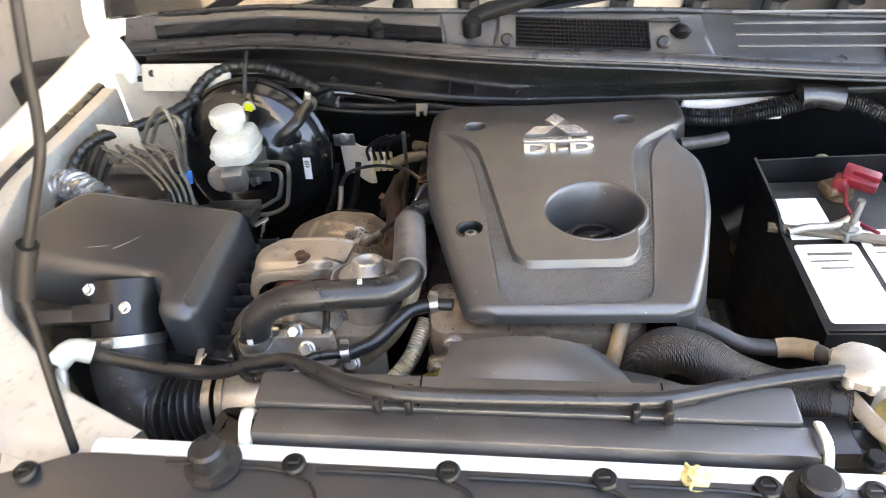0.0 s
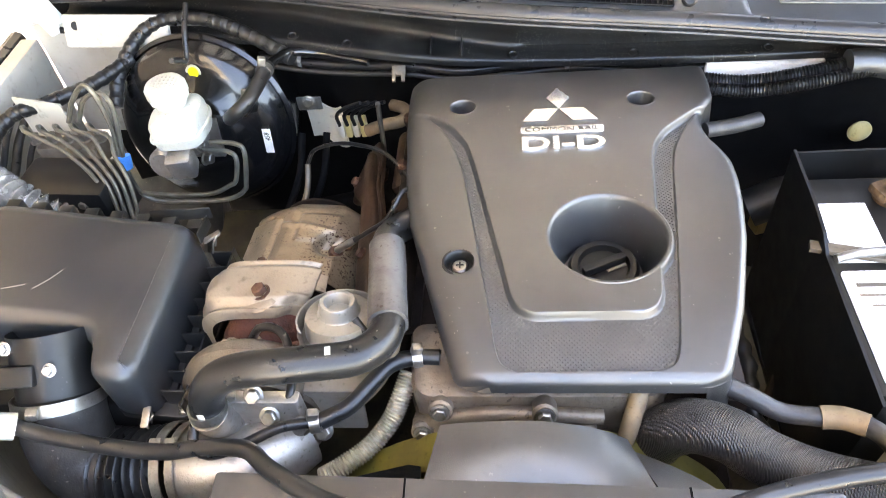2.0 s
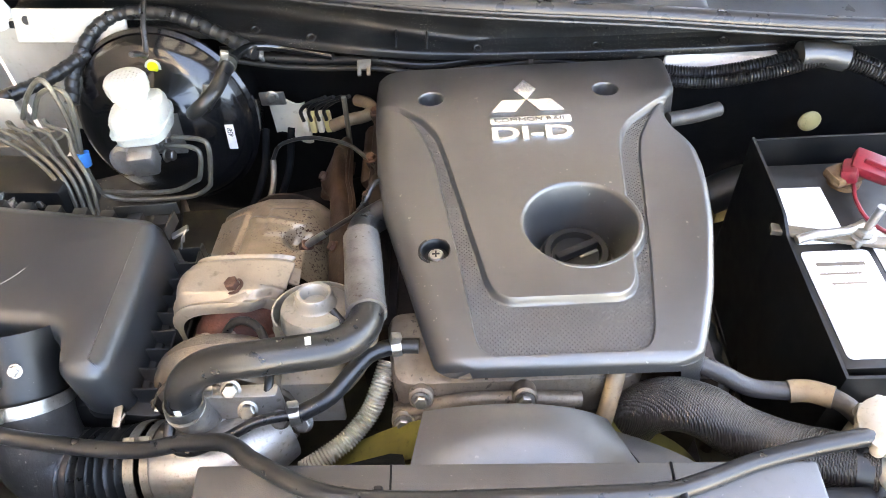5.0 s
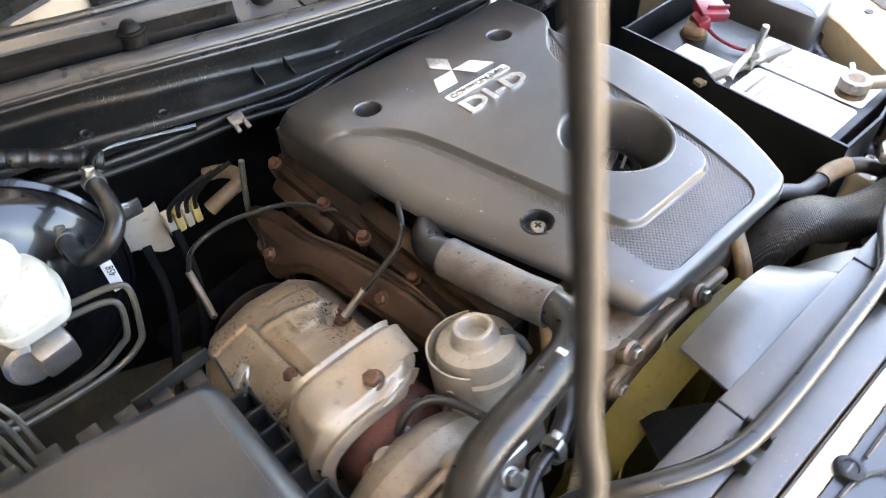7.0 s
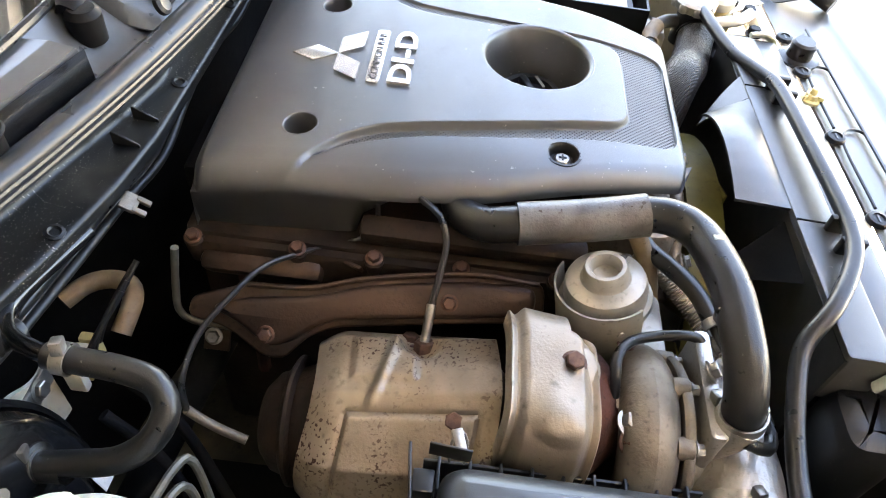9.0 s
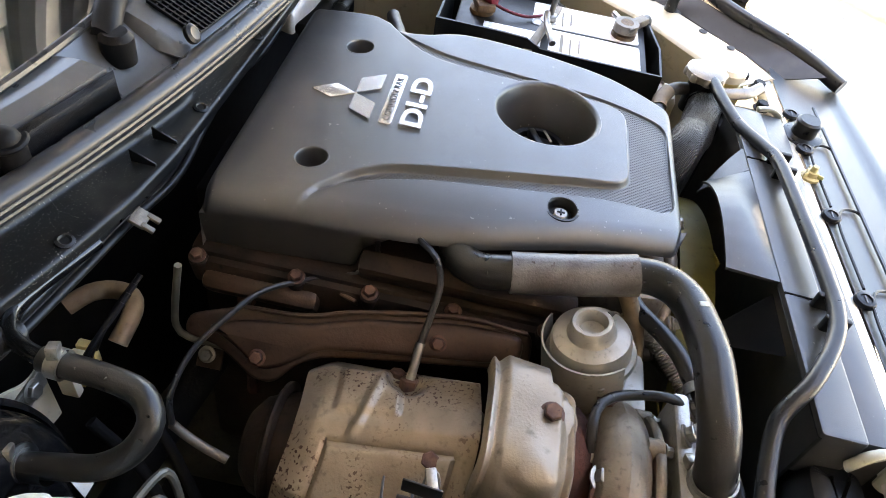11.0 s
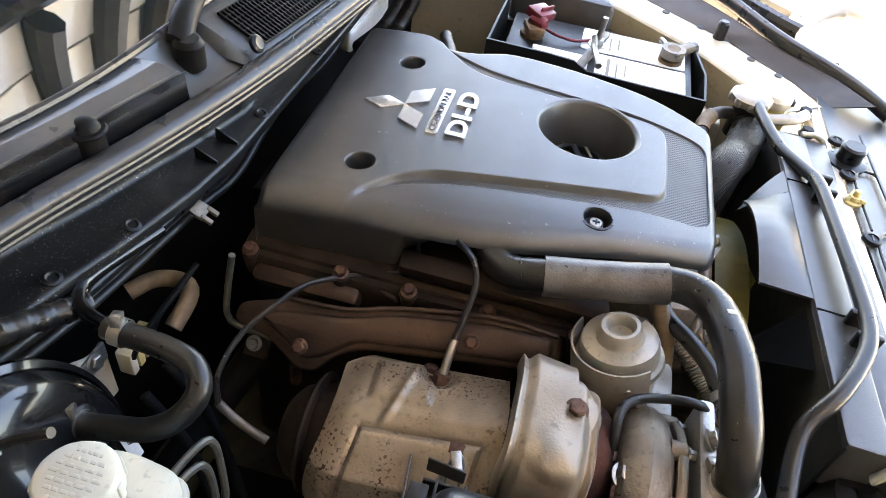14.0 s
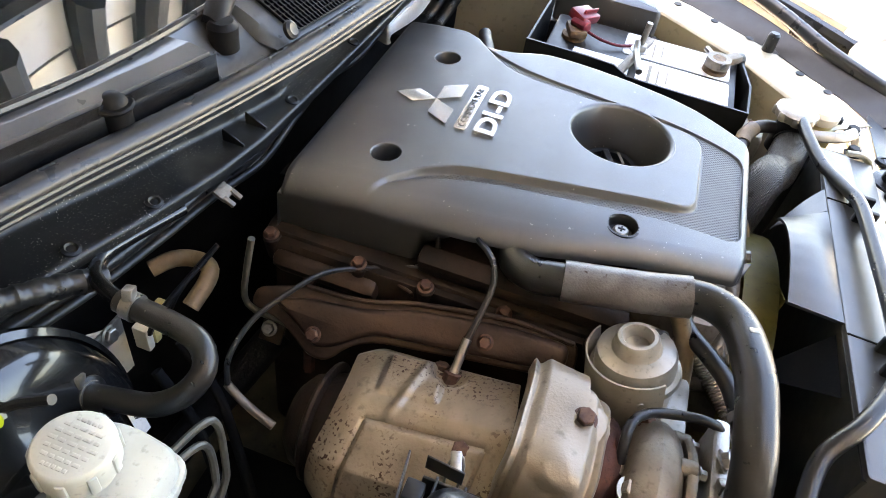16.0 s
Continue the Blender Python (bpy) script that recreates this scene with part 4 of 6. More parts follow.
CROWN = round_poly([(0.642, -0.038), (0.70, -0.036), (0.785, -0.022), (0.835, -0.006), (0.885, 0.0), (0.922, 0.012), (0.892, 0.024), (0.866, 0.042), (0.848, 0.036), (0.816, 0.012), (0.727, 0.0), (0.668, -0.008), (0.641, -0.012)], 0.014, 5)
part("crown", tilted(slab(CROWN, -0.004, 0.005, 0.0055)), "shieldbrown", msh, "raised crown of the shield", 75)
part("edge_roll", tilted(tube([(0.640, -0.040, -0.002), (0.70, -0.042, -0.002), (0.785, -0.028, -0.002), (0.835, -0.014, -0.002), (0.89, -0.010, -0.003)], 0.0024, 8)), "shieldbrown", msh)
part("rear_casing", box((-0.148, 0.885, 0.958), (0.020, 0.110, 0.034), 0.008, (0, -35, 0)), "shieldbrown", msh, "rust-brown rear casing")
for q, w in ((0.715, -0.016), (0.868, 0.030)):
    part("shield_bolt", tilted(hexbolt((q, w, 0.004), (0, 0, 1), 0.0058, h=0.007)), "bolt", mp)
vc = thing("valve_cover", (-0.12, 0.76, 0.95), "grimy brown valve cover edge with bolt bosses", "valve cover")
part("rail", slab(round_poly([(-0.142, 0.60), (-0.10, 0.60), (-0.10, 0.955), (-0.142, 0.955)], 0.01), 0.975, 0.990, 0.004), "block", vc)
for y in (0.945, 0.853, 0.785, 0.708, 0.623):
    bs = part("boss", lathe([(0.009, -0.03), (0.009, 0.001), (0.007, 0.003), (0, 0.003)], (-0.146, y, 0.984), (-0.25, 0, 1), 20), "block", vc)
    part("bolt", hexbolt((-0.147, y, 0.987), (-0.25, 0, 1), 0.0058, h=0.007), "bolt", bs)

# catalyst with its speckled shield
cat = thing("catalyst", (-0.27, 0.75, 0.80), "exhaust catalyst under a rust-speckled steel shield", "catalyst")


def shell(u, v):
    y = 0.672 + 0.146 * u
    a = radians(-25 + 200 * v)
    facet = 0.35 + 0.65 * math.cos(math.pi / 8) / math.cos((a + 0.15) % (math.pi / 4) - math.pi / 8)
    tail = float(step(np.float64((u - 0.84) / 0.30)))
    wide, high = 0.080 * facet * (1 - 0.30 * tail), (0.0865 - 0.030 * u) * facet * (1 - 0.22 * tail)
    edge = min(abs(u - 0.10), abs(u - 0.80)) if v < 0.47 else 1.0
    border = abs(v - 0.475) * 0.27 if 0.10 < u < 0.80 else 1.0
    groove = 0.0024 * math.exp(-(min(edge * 0.146, border) / 0.0022) ** 2)
    panel = float(step(np.float64((0.475 - v) / 0.02)) * step(np.float64((0.35 - abs(u - 0.45)) / 0.03)))
    pad = float(step(np.float64((0.10 - abs(v - 0.66)) / 0.03)) * step(np.float64((0.20 - abs(u - 0.62)) / 0.05)))
    hole = math.hypot((u - 0.42) * 0.146, (v - 0.735) * 0.27)
    dip = 0.013 * math.exp(-(hole / 0.016) ** 4)
    rib = math.exp(-((u - 0.62 + 0.5 * (v - 0.6)) / 0.03) ** 2) * float(step(np.float64((0.16 - abs(v - 0.62)) / 0.05)))
    out = 0.0022 * panel + 0.0035 * pad - dip + 0.0035 * rib - groove
    return Vector((-0.262 - (wide + out) * math.cos(a), y + 0.003 * math.sin(9 * v), 0.914 + (high + out) * math.sin(a)))


cs = part("shield", sheet(shell, 110, 130, (0, 0, -0.002)), "shield", cat, "rust-speckled pressed steel shield")
part("can", lathe([(0, -0.01), (0.05, -0.008), (0.07, 0.01), (0.072, 0.03), (0.066, 0.10), (0.050, 0.165), (0.042, 0.19), (0.03, 0.20)], (-0.262, 0.66, 0.905), (0, 1, -0.08), 40), "block", cat, "browned catalyst can")
part("end_flange", lathe([(0.048, 0.0), (0.056, 0.002), (0.056, 0.005), (0.048, 0.010)], (-0.262, 0.828, 0.896), (0, 1, -0.08), 40), "block", cat)
for p, ax in (((-0.2910, 0.7030, 0.9790), (-0.35, 0, 0.93)), ((-0.2100, 0.7440, 0.9570), (0.5, 0, 0.85))):
    part("shield_bolt", hexbolt(p, ax, 0.0072, h=0.008), "bolt", cs, "rusty shield bolt")
sens = thing("exhaust_sensor", (-0.215, 0.732, 0.966), "exhaust sensor with a braided lead, screwed into the shield", "sensor")
part("hex", lathe([(0.0085, -0.014), (0.0085, -0.003), (0.006, -0.002), (0, -0.002)], (-0.213, 0.732, 0.970), (0.55, 0, 0.8), 6), "bolt", sens, "rusty hexagon")
part("stem", tube([(-0.215, 0.732, 0.968), (-0.203, 0.731, 0.978), (-0.190, 0.730, 0.988)], 0.0042, 10), "steel", sens, "bright steel stem")
part("lead", tube([(-0.191, 0.730, 0.987), (-0.170, 0.726, 1.006), (-0.150, 0.724, 1.023), (-0.137, 0.732, 1.040), (-0.129, 0.746, 1.046), (-0.112, 0.756, 1.040)], 0.0030, 8), "rubber", sens, "black braided lead")


# turbine shield with its bolt: boxy pressing, raised field, rolled edges
def turb(u, v):
    y = 0.602 + 0.069 * u
    a = radians(-35 + 165 * v)
    near = min(u, 1 - u)
    field = float(step(np.float64((near - 0.13) / 0.10)))
    boss = float(step(np.float64(1.4 - math.hypot((u - 0.46) / 0.26, (v - 0.60) / 0.12))))
    r = 0.0585 + 0.0040 * field + 0.0050 * boss - 0.0022 * math.exp(-((near - 0.11) / 0.035) ** 2)
    r -= 0.010 * (max(0.0, 0.05 - near) / 0.05) ** 2
    r += 0.0012 * math.sin(3.1 * math.pi * v + 2.0 * u)
    c, s = math.cos(a), math.sin(a)
    cut = 0.012 * float(step(np.float64((v - 0.80) / 0.12))) * (u < 0.30)
    return Vector((-0.268 - r * 1.05 * math.copysign(abs(c) ** 0.48, c) + 0.010 * u - cut * 0.2, y + cut * (1 - u) * 0.8 + 0.0015 * math.sin(7 * v), 0.970 + r * math.copysign(abs(s) ** 0.58, s) - cut * 0.4))


tsh = solo("turbine_shield", sheet(turb, 64, 90, (0, 0, -0.002)), "shieldclean", "stamped bare-steel heat shield over the turbine housing", "heat shield")
part("shield_bolt", hexbolt((-0.2605, 0.622, 1.0315), (-0.2, 0, 1), 0.0072, h=0.009), "bolt", tsh, "rusty bolt on a washer")
part("pressed_pad", lathe([(0.021, 0), (0.017, 0.003), (0, 0.0035)], (-0.262, 0.622, 1.0265), (-0.2, 0, 1), 28), "shieldclean", tsh)
part("tab", box((-0.212, 0.655, 1.004), (0.012, 0.022, 0.003), 0.001, (0, 30, 0)), "shieldclean", tsh)

# turbocharger
tur = thing("turbocharger", (-0.27, 0.56, 0.88), "turbocharger with rusty turbine end and cast aluminium compressor", "turbocharger")
part("turbine_housing", lathe([(0.0, -0.026), (0.034, -0.025), (0.047, -0.012), (0.050, 0.0), (0.045, 0.03), (0.03, 0.04), (0, 0.04)], (-0.262, 0.605, 0.968), (0, 1, 0), 36), "rust", tur, "dark red rusty cast-iron turbine housing")
part("bearing_housing", lathe([(0.028, 0), (0.028, 0.05)], (-0.265, 0.545, 0.962), (0, 1, 0), 28), "rust", tur)
scroll = bmesh.new()
lathe([(0.072 + 0.0225 * math.cos(2 * math.pi * k / 18) * 1.0 - 0.018, 0.0225 * math.sin(2 * math.pi * k / 18)) for k in range(19)], (-0.270, 0.560, 0.950), (0, -1, 0), 56, scroll)
part("compressor_scroll", scroll, "aludust", tur, "dusty cast aluminium scroll")
part("compressor_nose", lathe([(0.05, -0.02), (0.052, 0.0), (0.048, 0.014), (0.040, 0.030), (0.037, 0.05), (0.040, 0.052), (0.040, 0.060), (0.034, 0.060)], (-0.272, 0.545, 0.945), (0, -1, -0.05), 40), "alu", tur, "bright cast aluminium intake")
part("outlet_neck", tube([(-0.280, 0.515, 0.980), (-0.282, 0.502, 1.004), (-0.282, 0.498, 1.022)], 0.0180, 20), "alu", tur)
inl = part("intake_elbow", tube([(-0.225, 0.520, 0.945), (-0.255, 0.488, 0.950), (-0.295, 0.480, 0.950), (-0.322, 0.482, 0.948)], 0.037, 28), "alu", tur, "silver cast intake elbow")
part("flange_plate", slab(round_poly([(-0.30, 0.508), (-0.205, 0.508), (-0.205, 0.522), (-0.30, 0.522)], 0.005), 0.955, 1.018, 0.003), "alu", tur)
for x, y, z in ((-0.232, 0.502, 1.006), (-0.205, 0.498, 0.996), (-0.186, 0.497, 0.99), (-0.246, 0.515, 1.02)):
    part("turbo_bolt", hexbolt((x, y, z), (0.1, -0.75, 0.65), 0.0068, h=0.008), "steel", tur, "zinc-plated bolt")
for x, y, z, ax in ((-0.30, 0.576, 0.998, (-0.4, -0.5, 0.8)), (-0.222, 0.573, 1.002, (0.1, -0.6, 0.8))):
    part("turbo_bolt", hexbolt((x, y, z), ax, 0.0075, h=0.009), "bolt", tur, "rusty bolt")
part("banjo_bolt", hexbolt((-0.288, 0.575, 1.004), (-0.2, -0.3, 1), 0.0085, h=0.010), "steel", tur, "oil feed bolt")
part("oil_pipe", tube([(-0.268, 0.586, 1.006), (-0.258, 0.588, 1.020), (-0.243, 0.586, 1.024), (-0.229, 0.575, 1.024), (-0.219, 0.551, 1.022), (-0.214, 0.527, 1.020), (-0.215, 0.514, 1.014), (-0.222, 0.512, 1.000)], 0.0042, 10), "rubber", tur, "thin black oil pipe")

# compressor seam, its bolts and the cast ribs
part("seam_flange", lathe([(0.060, -0.004), (0.070, -0.004), (0.0715, -0.002), (0.0715, 0.002), (0.070, 0.004), (0.060, 0.004)], (-0.270, 0.534, 0.947), (0, -1, 0), 56), "aludust", tur, "bolted seam of the compressor")
for k in range(7):
    a = radians(20 + 40 * k)
    q = Vector((-0.270 - 0.066 * math.cos(a), 0.530, 0.947 + 0.066 * math.sin(a)))
    part("seam_bolt", hexbolt(q, (0, -1, 0), 0.0048, h=0.007), "steel", tur)
    part("seam_lug", lathe([(0.0085, -0.008), (0.0085, 0.004), (0.0075, 0.005), (0, 0.005)], q + Vector((0, 0.006, 0)), (0, -1, 0), 16), "aludust", tur)
part("stud_bolt", hexbolt((-0.264, 0.5855, 0.994), (-0.3, -0.1, 0.95), 0.0095, h=0.013), "canister", tur, "large pale union bolt")

# actuator canister
act = thing("actuator", (-0.178, 0.597, 0.96), "pale grey vacuum actuator canister on a bracket", "actuator")
CAN = (-0.1790, 0.5860, 1.0010)
part("canister", lathe([(0.0325, 0.006), (0.0375, 0.008), (0.0385, 0.011), (0.0375, 0.0145), (0.034, 0.016), (0.0335, 0.029), (0.0318, 0.0335), (0.028, 0.0355), (0.0205, 0.0365), (0.0186, 0.0385), (0.0178, 0.0465), (0.0160, 0.049), (0.0130, 0.049), (0.0112, 0.0465), (0.0105, 0.038), (0, 0.037)], CAN, (0.04, 0.24, 1), 56), "canister", act)
part("lower_cup", lathe([(0.012, -0.044), (0.024, -0.040), (0.0315, -0.028), (0.0335, 0.0), (0.0375, 0.008)], CAN, (0.04, 0.24, 1), 48), "canister", act)
part("bracket", lathe([(0.0395, -0.020), (0.0412, -0.020), (0.0412, 0.031), (0.0395, 0.031), (0.0395, -0.020)], CAN, (0.04, 0.24, 1), 30, arc=165, start=55), "canister", act, "curved sheet-steel bracket")
part("bracket_rivet", lathe([(0.0035, 0), (0.003, 0.001), (0, 0.0014)], (-0.2185, 0.580, 1.016), (-0.9, -0.4, 0), 14), "steel", act)
part("mount_plate", slab(round_poly([(-0.232, 0.535), (-0.152, 0.535), (-0.150, 0.600), (-0.215, 0.600)], 0.012), 0.982, 0.992, 0.002), "canister", act)
part("skirt", box((-0.195, 0.535, 0.965), (0.075, 0.006, 0.055), 0.002, (-14, 0, 0)), "canister", act, "pale sheet-steel skirt")
part("nipple", tube([(-0.160, 0.583, 1.040), (-0.149, 0.572, 1.030), (-0.143, 0.566, 1.012)], 0.0036, 10), "rubberdust", act, "short vacuum hose")
part("spring", tube([(-0.225, 0.568, 0.994), (-0.215, 0.566, 0.998), (-0.200, 0.563, 0.998)], lambda s: 0.0058 + 0.001 * math.sin(s * 2600), 12, 0.0006), "steel", act)

# ---- hoses by the turbocharger ----
h = thing("charge_hose", (-0.2, 0.55, 1.0), "thick black rubber charge hose with a grey sleeve", "hose")
PATH = [(-0.100, 0.722, 1.035), (-0.122, 0.712, 1.031), (-0.136, 0.694, 1.036), (-0.139, 0.672, 1.043), (-0.134, 0.634, 1.047), (-0.129, 0.593, 1.053), (-0.124, 0.559, 1.059), (-0.131, 0.538, 1.063), (-0.148, 0.524, 1.066), (-0.176, 0.517, 1.070), (-0.209, 0.512, 1.072), (-0.244, 0.510, 1.068), (-0.266, 0.507, 1.058), (-0.279, 0.503, 1.040), (-0.282, 0.498, 1.020)]
part("hose", tube(PATH, 0.0153, 22), "rubber", h)
part("sleeve", tube([(-0.1385, 0.668, 1.0435), (-0.134, 0.634, 1.047), (-0.129, 0.593, 1.053), (-0.1245, 0.5625, 1.0585)], 0.0182, 28), "sleeve", h, "grey-brown scuffed heat sleeve")
part("paint_mark", box((-0.166, 0.519, 1.0840), (0.005, 0.008, 0.0014), 0.0004, (0, 0, 10)), "nylon", h, "white paint mark")
part("paint_mark", box((-0.281, 0.4850, 1.034), (0.006, 0.001, 0.007), 0.0003, (-10, 0, 0)), "nylon", h, "white paint mark")
clamp(h, (-0.282, 0.499, 1.024), (0.05, 0.2, 1), 0.0158)

h = thing("breather_hose", (-0.15, 0.53, 1.0), "black coolant hose with bright spring clips", "hose")
part("hose", tube([(-0.082, 0.556, 1.016), (-0.105, 0.556, 1.017), (-0.126, 0.548, 1.018), (-0.142, 0.530, 1.016), (-0.160, 0.510, 1.010), (-0.185, 0.498, 1.005)], 0.0078, 16), "rubber", h)
part("pipe", tube([(-0.185, 0.498, 1.005), (-0.220, 0.490, 1.008), (-0.25, 0.476, 1.004), (-0.28, 0.468, 1.000), (-0.296, 0.476, 1.004), (-0.296, 0.495, 1.012)], 0.0050, 12), "rubber", h)
clamp(h, (-0.102, 0.556, 1.017), (1, 0.1, 0), 0.008)
clamp(h, (-0.190, 0.497, 1.005), (1, 0.2, 0), 0.008)

solo("flexible_sheath", tube([(-0.112, 0.552, 0.998), (-0.120, 0.530, 0.988), (-0.130, 0.512, 0.976), (-0.150, 0.492, 0.965), (-0.175, 0.475, 0.96), (-0.190, 0.468, 0.955)], lambda s: 0.0088 + 0.0010 * math.sin(s * 2100), 18, 0.0005), "flex", "pale corrugated steel sheath round a cable", "cable sheath")

h = thing("tan_hose", (-0.13, 0.55, 0.98), "tan dusty coolant hose below the charge hose", "hose")
part("hose", tube([(-0.122, 0.568, 1.04), (-0.128, 0.556, 1.022), (-0.140, 0.545, 1.0), (-0.160, 0.540, 0.975), (-0.185, 0.535, 0.955)], 0.008, 14), "tan", h)

# ---- intake: air box, sensor tube, elbow, bellows ----
ab = thing("air_box", (-0.47, 0.61, 0.80), "black plastic air filter box with scratched lid and clips", "air box")


def lid_outline():
    return round_poly([(-0.352, 0.518), (-0.349, 0.712), (-0.555, 0.712), (-0.585, 0.640), (-0.585, 0.575), (-0.512, 0.566), (-0.405, 0.566), (-0.395, 0.518)], 0.022, 6)


TILTED = (-0.20, 0.0, -0.35, 0.6)
lid = part("lid", slab(lid_outline(), 0.975, 1.044, 0.016, slope=TILTED), "airbox", ab, "smooth black lid with fine scratches", 50)
part("body", slab(round_poly([(-0.345, 0.53), (-0.340, 0.715), (-0.57, 0.715), (-0.59, 0.60), (-0.55, 0.53)], 0.02), 0.78, 0.975, 0.005), "dusty", ab, "dusty black lower box")
part("flange", slab(round_poly([(-0.326, 0.520), (-0.322, 0.728), (-0.572, 0.728), (-0.596, 0.62), (-0.585, 0.545), (-0.40, 0.545), (-0.395, 0.520)], 0.012), 0.962, 0.972, 0.002, slope=TILTED), "dusty", ab)
for k in range(9):
    part("rib", box((-0.338, 0.535 + 0.022 * k, 0.976), (0.024, 0.0022, 0.036), 0.0006), "dusty", ab)
part("rib_rail", box((-0.3275, 0.622, 0.978), (0.0025, 0.200, 0.022), 0.0008), "dusty", ab)
for k in range(8):
    part("tab", box((-0.360 - 0.027 * k, 0.7215, 1.022 + 0.2 * 0.027 * k), (0.016, 0.014, 0.014), 0.0015, (0, 0, 0)), "dusty", ab)
part("corner_wall", box((-0.374, 0.7290, 1.0360), (0.066, 0.0016, 0.016), 0.0006, (0, 3, 6)), "dusty", ab, "worn upright flange")
part("corner_wall", box((-0.3420, 0.7060, 1.0350), (0.0016, 0.028, 0.016), 0.0006, (0, 0, -6)), "dusty", ab, "worn upright flange")
for p, t in (((-0.333, 0.700, 1.030), (0, 0, 20)), ((-0.36, 0.512, 0.985), (0, 0, 90))):
    cl = part("clip", box(p, (0.020, 0.008, 0.003), 0.001, (0, -20, t[2])), "steel", ab, "zinc-plated spring clip")
    part("clip_loop", tube([(p[0] - 0.004, p[1] - 0.005, p[2] - 0.02), (p[0] + 0.003, p[1] - 0.005, p[2] - 0.002), (p[0] + 0.008, p[1], p[2] + 0.003), (p[0] + 0.003, p[1] + 0.005, p[2] - 0.002), (p[0] - 0.004, p[1] + 0.005, p[2] - 0.02)], 0.0011, 6, 0.003), "steel", cl)
for a, b in (((-0.470, 0.602), (-0.452, 0.628)), ((-0.497, 0.598), (-0.478, 0.606))):
    za, zb = [1.0442 + TILTED[0] * (q[0] + 0.35) for q in (a, b)]
    part("scratch", tube([(*a, za), ((a[0] + b[0]) / 2 + 0.002, (a[1] + b[1]) / 2, (za + zb) / 2), (*b, zb)], 0.00015, 4, 0.01), "label", lid, "pale scratch")
neck = part("neck", lathe([(0.036, 0.0), (0.0365, 0.06), (0.0385, 0.062), (0.0385, 0.070), (0.036, 0.072)], (-0.448, 0.568, 1.050), (0.06, -0.62, -0.75), 40), "black", ab, "glossy black outlet tube")
mf = part("flow_sensor", box((-0.462, 0.520, 1.043), (0.044, 0.020, 0.020), 0.003, (40, 0, 5)), "black", ab, "black air flow sensor")
part("sensor_plug", box((-0.505, 0.516, 1.042), (0.045, 0.016, 0.016), 0.003, (40, 0, 5)), "black", mf)
for x, z in ((-0.428, 1.048), (-0.468, 1.064)):
    part("sensor_screw", hexbolt((x, 0.524 + (0.012 if z > 1.05 else 0), z), (0, -0.7, 0.7), 0.0048), "chrome", mf)

el = thing("intake_duct", (-0.42, 0.49, 0.85), "dusty black rubber intake duct with bellows and band clamps", "duct")
part("elbow", tube([(-0.4435, 0.522, 0.998), (-0.442, 0.506, 0.975), (-0.436, 0.493, 0.950), (-0.420, 0.486, 0.935), (-0.402, 0.484, 0.932)], lambda s: 0.0395, 30), "rubberdust", el)
part("bellows", tube([(-0.408, 0.484, 0.932), (-0.375, 0.482, 0.935), (-0.338, 0.482, 0.943)], lambda s: 0.0385 + 0.0038 * math.sin(s * 2 * math.pi / 0.0105), 32, 0.0012), "rubber", el, "black ribbed bellows")
clamp(el, (-0.4435, 0.524, 1.0), (0.06, -0.62, -0.75), 0.0398, "steel", 0.012)
clamp(el, (-0.332, 0.482, 0.945), (1, 0, 0.15), 0.041, "steel", 0.010)
clamp(el, (-0.318, 0.482, 0.947), (1, 0, 0.15), 0.040, "steel", 0.008)

# ---- radiator ----
rad = thing("radiator", (0.0, 0.40, 0.60), "black plastic topped radiator with fan shroud", "radiator")
part("top_tank", slab(round_poly([(-0.244, 0.391), (0.222, 0.391), (0.222, 0.4275), (-0.244, 0.4275)], 0.004), 0.990, 1.0450, 0.002, slope=(-0.048, 0.05, 0, 0.41)), "shroud", rad, "grey-black shroud deck")
part("deck_step", slab([(-0.240, 0.363), (0.228, 0.362), (0.228, 0.3905), (-0.240, 0.3905)], 0.975, 1.0400, 0.003, slope=(-0.048, 0.06, 0, 0.38)), "shroud", rad, "lower front step of the deck")
for x in (-0.098, 0.112):
    part("deck_seam", box((x, 0.410, 1.0452 - 0.048 * x), (0.0016, 0.034, 0.0012), 0, (2.8, 2.7, 0)), "insul", rad)
part("core", box((0.0, 0.398, 0.82), (0.54, 0.04, 0.38), 0.004), "black", rad)
part("end_tank", slab(round_poly([(-0.300, 0.372), (-0.236, 0.372), (-0.236, 0.424), (-0.300, 0.424)], 0.02), 0.72, 1.022, 0.020), "black", rad, "rounded black end tank")
part("end_tank", slab(round_poly([(0.224, 0.372), (0.300, 0.372), (0.300, 0.430), (0.224, 0.430)], 0.02), 0.72, 0.998, 0.018), "black", rad, "rounded black end tank")
part("mount_strap", tube([(-0.246, 0.358, 1.008), (-0.246, 0.361, 1.040), (-0.246, 0.374, 1.054), (-0.248, 0.388, 1.048), (-0.248, 0.396, 1.03)], 0.006, 10, flat=0.6), "nylon", rad, "white radiator mount strap")
part("mount_strap", tube([(0.234, 0.358, 0.985), (0.234, 0.361, 1.020), (0.234, 0.374, 1.032), (0.234, 0.392, 1.030)], 0.006, 10, flat=0.6), "nylon", rad, "white radiator mount strap")


RIM = [(-0.075, 1.0445), (-0.06, 1.0480), (-0.04, 1.0510), (-0.02, 1.0525), (0.0, 1.0522), (0.02, 1.0495), (0.035, 1.0455), (0.05, 1.0395), (0.062, 1.0325), (0.074, 1.0225)]


